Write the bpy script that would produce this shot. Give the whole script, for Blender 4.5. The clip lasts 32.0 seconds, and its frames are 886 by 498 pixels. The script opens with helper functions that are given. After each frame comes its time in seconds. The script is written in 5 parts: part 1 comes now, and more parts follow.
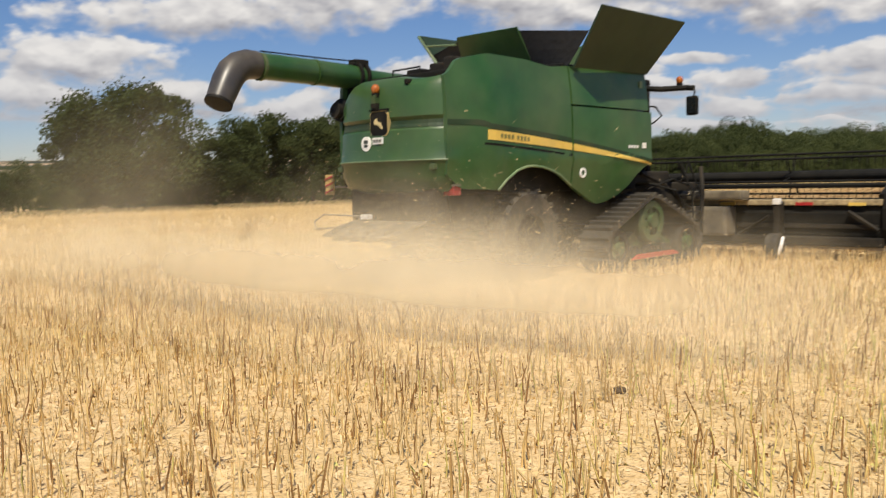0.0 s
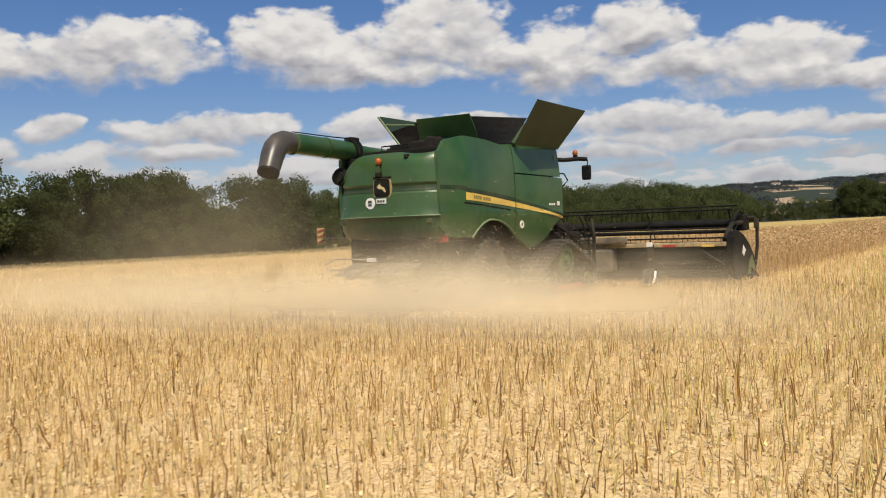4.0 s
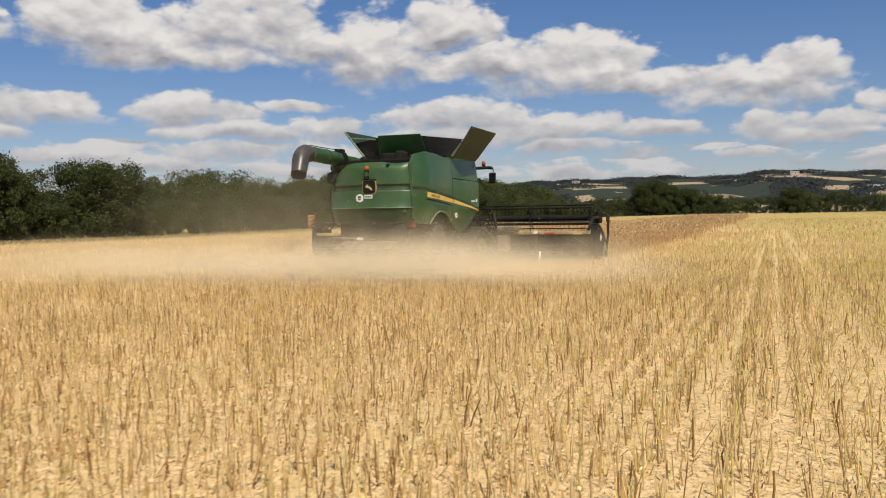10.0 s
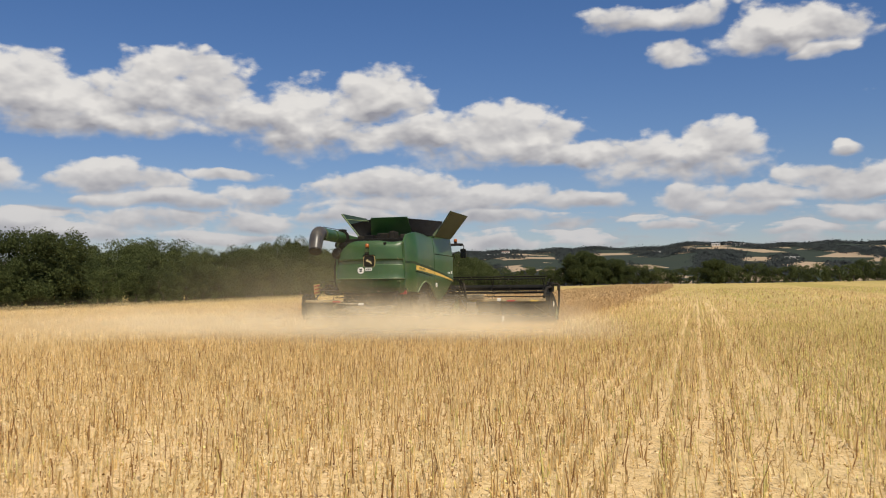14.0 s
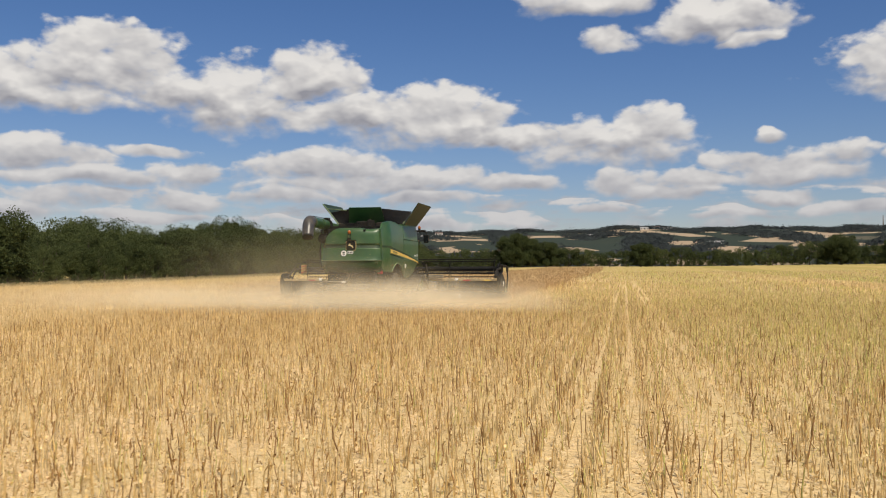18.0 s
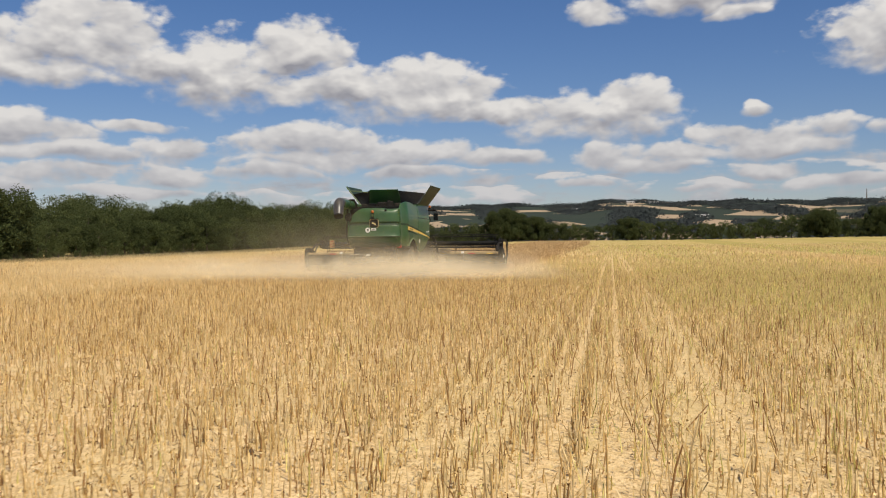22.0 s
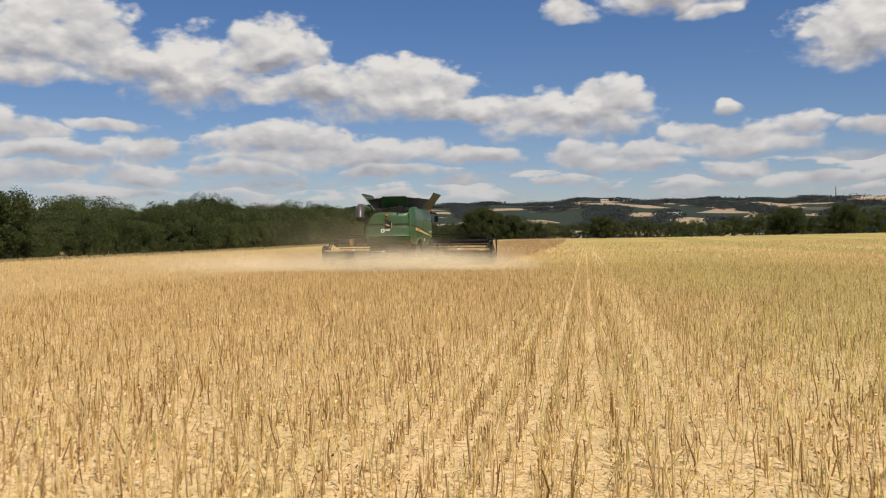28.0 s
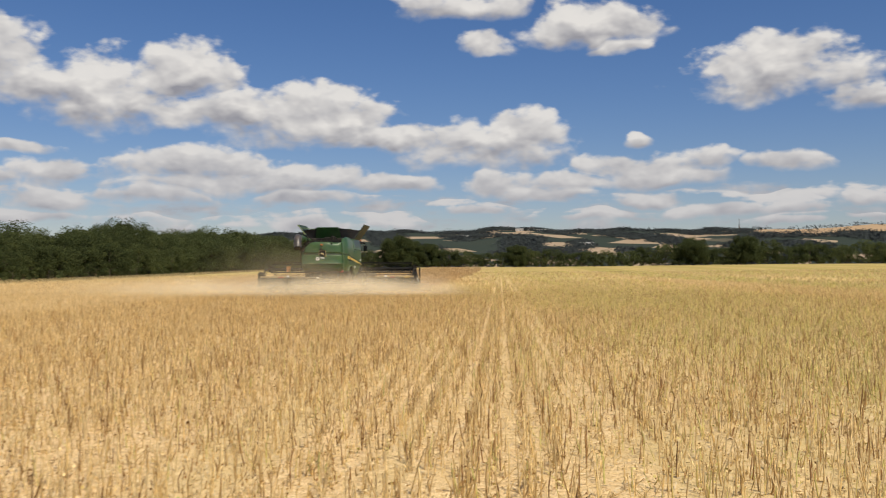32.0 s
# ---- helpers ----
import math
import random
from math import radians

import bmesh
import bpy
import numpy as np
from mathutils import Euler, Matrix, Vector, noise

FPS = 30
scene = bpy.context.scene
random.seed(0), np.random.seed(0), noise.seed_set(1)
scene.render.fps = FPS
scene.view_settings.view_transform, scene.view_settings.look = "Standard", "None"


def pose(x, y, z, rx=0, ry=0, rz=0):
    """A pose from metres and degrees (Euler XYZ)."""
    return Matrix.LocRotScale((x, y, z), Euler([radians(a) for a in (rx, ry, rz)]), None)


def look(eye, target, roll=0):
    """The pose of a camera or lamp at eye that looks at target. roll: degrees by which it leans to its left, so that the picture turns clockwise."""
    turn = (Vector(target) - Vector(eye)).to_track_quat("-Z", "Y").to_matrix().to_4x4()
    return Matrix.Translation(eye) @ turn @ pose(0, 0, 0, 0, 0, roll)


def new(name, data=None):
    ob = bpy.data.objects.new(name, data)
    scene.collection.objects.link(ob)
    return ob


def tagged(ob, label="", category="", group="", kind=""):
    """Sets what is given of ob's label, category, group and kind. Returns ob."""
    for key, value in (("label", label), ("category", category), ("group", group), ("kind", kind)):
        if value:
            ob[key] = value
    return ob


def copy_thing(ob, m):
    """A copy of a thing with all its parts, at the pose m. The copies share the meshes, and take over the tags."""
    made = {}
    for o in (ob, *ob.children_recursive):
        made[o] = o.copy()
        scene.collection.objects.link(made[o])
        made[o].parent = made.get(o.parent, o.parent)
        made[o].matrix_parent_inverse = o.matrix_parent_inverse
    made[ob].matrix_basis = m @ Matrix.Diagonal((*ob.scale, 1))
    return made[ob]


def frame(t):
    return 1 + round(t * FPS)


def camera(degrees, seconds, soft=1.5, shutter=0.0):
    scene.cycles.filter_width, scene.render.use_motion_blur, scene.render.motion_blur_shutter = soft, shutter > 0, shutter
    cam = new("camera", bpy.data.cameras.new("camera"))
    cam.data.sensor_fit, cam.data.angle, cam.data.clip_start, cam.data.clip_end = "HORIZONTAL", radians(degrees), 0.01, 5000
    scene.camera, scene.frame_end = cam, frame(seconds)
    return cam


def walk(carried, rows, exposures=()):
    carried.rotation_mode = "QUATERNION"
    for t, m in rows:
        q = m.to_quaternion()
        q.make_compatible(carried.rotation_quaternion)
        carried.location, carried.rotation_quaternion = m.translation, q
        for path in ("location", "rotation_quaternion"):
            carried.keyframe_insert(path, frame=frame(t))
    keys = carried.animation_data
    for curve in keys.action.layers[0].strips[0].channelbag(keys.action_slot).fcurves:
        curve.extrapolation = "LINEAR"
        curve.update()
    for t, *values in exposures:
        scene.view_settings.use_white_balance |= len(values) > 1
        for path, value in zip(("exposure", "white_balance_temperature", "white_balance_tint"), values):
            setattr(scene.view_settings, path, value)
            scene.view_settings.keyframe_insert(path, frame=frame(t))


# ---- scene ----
cam = camera(52.09, 32.0, soft=1.1, shutter=0.4)
# seconds, y, yaw, pitch, roll; the camera backs away down one line of the stubble
ROWS = [
    (0.0, -9.702, 44.85, -4.19, -1.14),
    (0.5, -10.386, 40.33, -2.31, -1.77),
    (1.0, -11.071, 37.96, -3.26, -0.96),
    (1.5, -11.758, 35.57, -3.38, 0.19),
    (2.0, -12.447, 34.86, -2.36, 1.00),
    (2.5, -13.138, 34.40, -0.58, -1.14),
    (4.5, -15.919, 30.72, -1.26, -1.47),
    (5.0, -16.618, 28.52, -0.56, -0.91),
    (5.5, -17.318, 25.79, -0.56, -0.37),
    (6.0, -18.020, 23.64, -1.32, -0.11),
    (6.5, -18.722, 22.41, -1.38, -0.01),
    (7.0, -19.426, 21.85, -1.65, -0.09),
    (7.5, -20.131, 21.56, -1.43, -0.43),
    (8.0, -20.837, 21.86, -0.87, -0.68),
    (8.5, -21.544, 21.56, -1.16, -1.05),
    (9.0, -22.251, 20.34, -1.51, -0.54),
    (9.5, -22.960, 19.37, -1.74, -1.03),
    (10.0, -23.668, 20.03, -1.87, -0.77),
    (10.5, -24.378, 20.71, -0.86, -0.64),
    (11.0, -25.088, 19.89, -0.05, -1.11),
    (11.5, -25.798, 19.09, 0.05, -1.23),
    (12.0, -26.509, 18.04, 0.64, -0.59),
    (12.5, -27.220, 17.41, 1.93, -0.70),
    (13.0, -27.931, 16.97, 2.80, -0.83),
    (13.5, -28.643, 16.41, 2.93, -0.74),
    (14.0, -29.354, 15.57, 2.47, -0.61),
    (14.5, -30.066, 14.78, 2.22, -0.40),
    (16.5, -32.910, 12.36, 2.52, -0.05),
    (17.0, -33.620, 11.95, 2.07, -0.23),
    (17.5, -34.330, 11.50, 1.33, -0.01),
    (18.0, -35.039, 11.34, 1.25, -0.18),
    (18.5, -35.748, 11.31, 0.64, -0.50),
    (19.0, -36.456, 10.97, -0.40, -0.32),
    (19.5, -37.163, 10.64, -0.23, 0.11),
    (20.0, -37.869, 10.60, 0.03, -0.14),
    (20.5, -38.574, 10.56, 0.06, -0.28),
    (21.0, -39.279, 10.52, -0.07, -0.45),
    (21.5, -39.982, 10.53, -0.27, -0.28),
    (22.0, -40.684, 10.52, -0.36, -0.44),
    (22.5, -41.385, 10.38, -0.49, -0.24),
    (23.0, -42.085, 10.24, -0.44, -0.36),
    (23.5, -42.783, 10.18, -0.41, -0.48),
    (24.0, -43.480, 10.13, -0.70, -0.41),
    (24.5, -44.175, 9.90, -1.15, -0.37),
    (25.0, -44.868, 9.52, -1.09, -0.62),
    (25.5, -45.560, 9.24, -0.98, -0.90),
    (26.0, -46.250, 9.13, -0.62, -0.95),
    (26.5, -46.939, 9.05, -0.40, -0.78),
    (28.5, -49.672, 8.85, -0.49, -0.56),
    (29.0, -50.350, 8.03, 0.30, -0.72),
    (29.5, -51.026, 6.91, -0.24, -1.45),
    (30.0, -51.699, 7.45, 0.15, -1.43),
    (30.5, -52.370, 6.86, 0.49, -0.89),
    (31.0, -53.038, 2.53, 0.76, -1.41),
    (31.5, -53.704, 1.53, 0.99, -1.36),
    (32.0, -54.367, 3.64, 1.25, -0.20),
]
EYE_X, EYE_Z = 10.79, 1.64
EXPOSURE = [(0.0, 0.17, 6850, 10), (3.0, 0.13, 6850, 10), (8.0, 0.06, 6850, 10), (32.0, 0.04, 6850, 10)]
walk(cam, [(t, pose(EYE_X, y, EYE_Z, 90 + pitch, 0, yaw) @ pose(0, 0, 0, 0, 0, roll)) for t, y, yaw, pitch, roll in ROWS],
     EXPOSURE)

# ---- sky, sun ----
SUN_AZ, SUN_EL = radians(140), radians(56)  # from +y towards +x, and above the horizon
world = bpy.data.worlds.new("world")
scene.world = world
world.use_nodes = True
wt = world.node_tree
wt.nodes.clear()


def wmath(op, a, b=None, c=None, clamp=False):
    n = wt.nodes.new("ShaderNodeMath")
    n.operation, n.use_clamp = op, clamp
    for i, v in enumerate((a, b, c)):
        if v is None:
            continue
        if isinstance(v, (int, float)):
            n.inputs[i].default_value = v
        else:
            wt.links.new(v, n.inputs[i])
    return n.outputs[0]


def wvec(op, a, b=None, c=None):
    n = wt.nodes.new("ShaderNodeVectorMath")
    n.operation = op
    for i, v in enumerate((a, b, c)):
        if v is None:
            continue
        if isinstance(v, tuple):
            n.inputs[i].default_value = v
        else:
            wt.links.new(v, n.inputs[i])
    return n


def wnoise(vector, scale, detail, rough=0.55):
    n = wt.nodes.new("ShaderNodeTexNoise")
    n.inputs["Scale"].default_value, n.inputs["Detail"].default_value, n.inputs["Roughness"].default_value = scale, detail, rough
    wt.links.new(vector, n.inputs["Vector"])
    return n.outputs[0]


def wmix(fac, a, b):
    n = wt.nodes.new("ShaderNodeMix")
    n.data_type = "RGBA"
    for socket, v in ((n.inputs[0], fac), (n.inputs[6], a), (n.inputs[7], b)):
        if isinstance(v, tuple):
            socket.default_value = (*v, 1)
        elif isinstance(v, float):
            socket.default_value = v
        else:
            wt.links.new(v, socket)
    return n.outputs[2]


def wramp(v, lo, hi):
    n = wt.nodes.new("ShaderNodeMapRange")
    n.interpolation_type = "SMOOTHSTEP"
    wt.links.new(v, n.inputs[0])
    n.inputs[1].default_value, n.inputs[2].default_value = lo, hi
    return n.outputs[0]


geo = wt.nodes.new("ShaderNodeTexCoord")
sep = wt.nodes.new("ShaderNodeSeparateXYZ")
wt.links.new(geo.outputs["Generated"], sep.inputs[0])
azimuth = wmath("MULTIPLY", wmath("ARCTAN2", sep.outputs[0], sep.outputs[1]), 57.2958)
height = wmath("MULTIPLY", wmath("ARCSINE", sep.outputs[2]), 57.2958)
comb = wt.nodes.new("ShaderNodeCombineXYZ")
wt.links.new(azimuth, comb.inputs[0]), wt.links.new(height, comb.inputs[1])
# the sky in degrees, stirred a little so that the clouds' edges billow
flatp = wvec("MULTIPLY", comb.outputs[0], (1.0, 1.7, 1.0)).outputs[0]
stir = wt.nodes.new("ShaderNodeTexNoise")
stir.inputs["Scale"].default_value, stir.inputs["Detail"].default_value = 0.2, 2
wt.links.new(flatp, stir.inputs["Vector"])
spot = wvec("MULTIPLY_ADD", wvec("SUBTRACT", stir.outputs["Color"], (0.5, 0.5, 0.5)).outputs[0], (4.4, 1.7, 0.0), comb.outputs[0]).outputs[0]

thick, inside = -3.0, 0.0  # how deep in a cloud, and where between its base and its crown


def puff(az, el, half_width, half_height):
    """One heap of cloud, in degrees."""
    global thick, inside
    here = spot if isinstance(thick, float) else wvec("MULTIPLY_ADD", thick, (1e-6, 0.0, 0.0), spot).outputs[0]
    local = wvec("MULTIPLY", wvec("SUBTRACT", here, (az, el - 0.38 * half_height, 0)).outputs[0], (0.84 / half_width, 0.74 / half_height, 0)).outputs[0]
    s = wt.nodes.new("ShaderNodeSeparateXYZ")
    wt.links.new(local, s.inputs[0])
    rise = wmath("MAXIMUM", s.outputs[1], wmath("MULTIPLY", s.outputs[1], -1.45))  # bases are flatter than crowns
    depth = wmath("SUBTRACT", 1.0, wmath("MULTIPLY_ADD", s.outputs[0], s.outputs[0], wmath("MULTIPLY", rise, rise)))
    if isinstance(thick, float):
        thick, inside = depth, s.outputs[1]
        return
    more = wmath("MULTIPLY_ADD", wmath("SUBTRACT", depth, thick), 1.1, 0.5, clamp=True)
    inside = wmath("MULTIPLY_ADD", more, wmath("SUBTRACT", s.outputs[1], inside), inside)
    thick = wmath("MAXIMUM", depth, thick)


puff(-41.1, 12.20, 3.6, 2.19)
puff(-36.7, 11.37, 4.1, 1.95)
puff(-31.4, 12.44, 4.5, 2.31)
puff(-36.4, 10.23, 7.0, 0.92)
puff(-23.8, 10.93, 5.0, 2.22)
puff(-19.5, 12.31, 3.2, 1.63)
puff(-11.0, 9.91, 4.7, 1.99)
puff(-15.2, 9.67, 3.9, 1.66)
puff(-1.1, 8.12, 5.2, 1.74)
puff(0.9, 8.84, 3.0, 1.25)
puff(-5.8, 8.45, 3.0, 1.09)
puff(-1.3, 14.25, 1.4, 0.84)
puff(5.9, 14.10, 1.0, 0.49)
puff(-42.6, 7.01, 2.4, 0.90)
puff(-35.4, 6.93, 3.8, 1.08)
puff(-29.4, 7.23, 2.3, 0.45)
puff(-27.0, 6.04, 2.5, 0.84)
puff(-18.8, 6.66, 5.4, 1.13)
puff(-12.8, 5.94, 4.4, 0.95)
puff(-7.5, 5.57, 3.2, 0.70)
puff(-0.5, 5.39, 2.1, 0.81)
puff(2.7, 4.93, 2.9, 0.60)
puff(7.3, 6.63, 2.4, 1.02)
puff(-42.3, 4.11, 2.9, 0.65)
puff(-34.1, 4.24, 3.0, 0.75)
puff(-27.4, 4.46, 2.8, 0.84)
puff(-21.7, 4.63, 3.4, 0.57)
puff(-11.7, 4.51, 3.2, 0.56)
puff(-2.0, 3.81, 1.6, 0.44)
puff(-12.1, 2.89, 2.6, 0.46)
puff(5.5, 3.27, 1.9, 0.36)
puff(-38.0, 3.46, 4.2, 0.54)
puff(-29.8, 3.30, 3.8, 0.49)
puff(5.9, 15.05, 4.6, 1.26)
puff(-2.3, 16.45, 4.5, 0.93)
puff(-0.5, 13.90, 1.5, 0.74)
puff(7.6, 13.71, 2.0, 0.50)
puff(16.6, 12.01, 5.2, 1.93)
puff(17.5, 13.02, 2.8, 1.21)
puff(21.4, 9.92, 2.2, 0.85)
puff(8.6, 8.10, 0.8, 0.45)
puff(9.3, 6.07, 4.5, 1.10)
puff(12.6, 6.72, 2.1, 0.75)
puff(17.1, 6.30, 2.6, 0.63)
puff(21.3, 4.16, 1.4, 0.61)
puff(9.2, 4.27, 3.2, 0.56)
puff(13.2, 3.50, 3.7, 0.48)
puff(17.7, 2.79, 2.0, 0.30)
puff(-31.0, 13.6, 2.8, 1.3)
puff(-0.9, 3.70, 1.6, 0.43)
puff(-51.3, 11.69, 5.6, 1.96)
puff(-55.4, 6.85, 1.9, 0.89)
puff(-46.6, 6.73, 6.3, 1.08)
puff(-48.0, 5.31, 3.0, 0.57)
puff(-43.4, 3.99, 4.1, 0.69)
puff(-52.7, 5.18, 1.9, 0.98)
puff(-65.9, 7.70, 5.4, 1.75)
puff(-58.5, 10.65, 9.6, 1.45)
puff(-68.8, 5.56, 2.4, 1.58)
puff(-60.3, 5.84, 3.0, 0.93)
puff(-64.4, 8.06, 3.2, 0.96)
puff(-54.6, 5.00, 2.4, 0.75)
# the heaps of the long chain run into one another
puff(-27.6, 11.2, 4.2, 1.25)
puff(-18.4, 9.9, 4.4, 1.15)
puff(-8.0, 8.6, 4.0, 1.0)
puff(-15.5, 5.5, 8.0, 0.75)
puff(-33.0, 5.5, 4.6, 0.7)
puff(4.6, 5.6, 5.0, 0.62)

# round the rest of the sky the same scattered heaps, by noise alone
far_side = wramp(wmath("ABSOLUTE", wmath("ADD", azimuth, 22.0)), 52.0, 62.0)
overhead = wramp(height, 15.0, 19.0)
loose = wmath("MULTIPLY", wmath("SUBTRACT", wnoise(flatp, 0.05, 4), 0.52), 6.0)
elsewhere = wmath("MAXIMUM", far_side, overhead)
thick = wmath("MULTIPLY_ADD", elsewhere, wmath("SUBTRACT", loose, thick), thick)
inside = wmath("MULTIPLY", inside, wmath("SUBTRACT", 1.0, elsewhere))
# thin scattered shreds low over the horizon
low = wmath("SUBTRACT", 1.0, wramp(wmath("ABSOLUTE", wmath("SUBTRACT", height, 3.6)), 0.8, 3.6))
shred = wmath("MULTIPLY", wmath("SUBTRACT", wnoise(wvec("MULTIPLY", comb.outputs[0], (0.34, 1.5, 1)).outputs[0], 0.62, 4), 0.40), 3.2)
thick = wmath("MAXIMUM", thick, wmath("ADD", shred, wmath("MULTIPLY", wmath("SUBTRACT", low, 1.0), 3.0)))



def knobs(vector, scale):
    """Rounded knobs, as on the crown of a heap of cloud: 1 in the middle of each, falling off to its rim."""
    n = wt.nodes.new("ShaderNodeTexVoronoi")
    n.feature = "SMOOTH_F1"
    n.inputs["Scale"].default_value, n.inputs["Detail"].default_value = scale, 2.0
    n.inputs["Roughness"].default_value, n.inputs["Smoothness"].default_value = 0.5, 0.7
    wt.links.new(vector, n.inputs["Vector"])
    return wmath("SUBTRACT", 1.0, n.outputs["Distance"])


swirl = wvec("MULTIPLY_ADD", wvec("SUBTRACT", stir.outputs["Color"], (0.5, 0.5, 0.5)).outputs[0], (3.0, 3.0, 0.0), flatp).outputs[0]
fine = wnoise(flatp, 1.5, 5, 0.55)
billow = wnoise(flatp, 0.34, 3, 0.5)
knob, knob_above = knobs(swirl, 0.55), knobs(wvec("ADD", swirl, (0.15, 0.75, 0)).outputs[0], 0.55)
lit = wnoise(wvec("ADD", flatp, (0.4, 1.5, 0)).outputs[0], 0.34, 3, 0.5)
body = wmath("MULTIPLY_ADD", wmath("SUBTRACT", fine, 0.5), 0.62, wmath("MULTIPLY_ADD", wmath("SUBTRACT", billow, 0.5), 1.2, thick))
body = wmath("MULTIPLY_ADD", wmath("SUBTRACT", knob, 0.52), 0.7, body)
# crowns end crisply, bases fray out
fray = wmath("SUBTRACT", 1.0, wramp(inside, -0.45, 0.4))
cover = wramp(wmath("DIVIDE", wmath("ADD", body, 0.24), wmath("MULTIPLY_ADD", fray, 0.55, 0.52)), 0.0, 1.0)
relief = wmath("MULTIPLY_ADD", wmath("SUBTRACT", billow, lit), 1.7, wmath("MULTIPLY", wmath("SUBTRACT", knob, knob_above), 0.42))
glow = wmath("ADD", wmath("MULTIPLY_ADD", wramp(inside, -0.62, 0.70), 0.80, 0.13), relief, clamp=True)
cloud_colour = wmix(glow, (0.36, 0.365, 0.42), (0.97, 0.96, 0.95))
# thin rims let the light through
cloud_colour = wmix(wmath("MULTIPLY", wmath("SUBTRACT", 1.0, wramp(body, 0.0, 0.9)), 0.35), cloud_colour, (0.80, 0.81, 0.84))
cloud_colour = wmix(wmath("MULTIPLY", wramp(wmath("MULTIPLY", height, -1.0), -10.0, -2.0), 0.5), cloud_colour, (0.50, 0.52, 0.60))

sky = wt.nodes.new("ShaderNodeTexSky")
sky.sky_type, sky.sun_disc = "NISHITA", False
sky.sun_elevation, sky.sun_rotation = SUN_EL, SUN_AZ
sky.air_density, sky.dust_density, sky.ozone_density = 1.0, 0.4, 3.0
deep = wt.nodes.new("ShaderNodeHueSaturation")
deep.inputs["Saturation"].default_value = 1.2
wt.links.new(wvec("MULTIPLY", sky.outputs[0], (0.95, 0.93, 1.08)).outputs[0], deep.inputs["Color"])
SKY_STRENGTH, CLOUD_LIGHT = 0.076, 10.2
bright_cloud = wvec("MULTIPLY", cloud_colour, (CLOUD_LIGHT, CLOUD_LIGHT, CLOUD_LIGHT)).outputs[0]
both = wt.nodes.new("ShaderNodeBackground")
both.inputs["Strength"].default_value = SKY_STRENGTH
wt.links.new(wmix(wmath("MULTIPLY", cover, 0.96), deep.outputs[0], bright_cloud), both.inputs["Color"])
w_out = wt.nodes.new("ShaderNodeOutputWorld")
wt.links.new(both.outputs[0], w_out.inputs["Surface"])

sun = new("sun", bpy.data.lights.new("sun", "SUN"))
sun.data.energy, sun.data.angle, sun.data.color = 4.5, radians(0.6), (1.0, 0.93, 0.8)
sun_way = Vector((math.sin(SUN_AZ) * math.cos(SUN_EL), math.cos(SUN_AZ) * math.cos(SUN_EL), math.sin(SUN_EL)))
sun.matrix_world = look(sun_way * 50, (0, 0, 0))


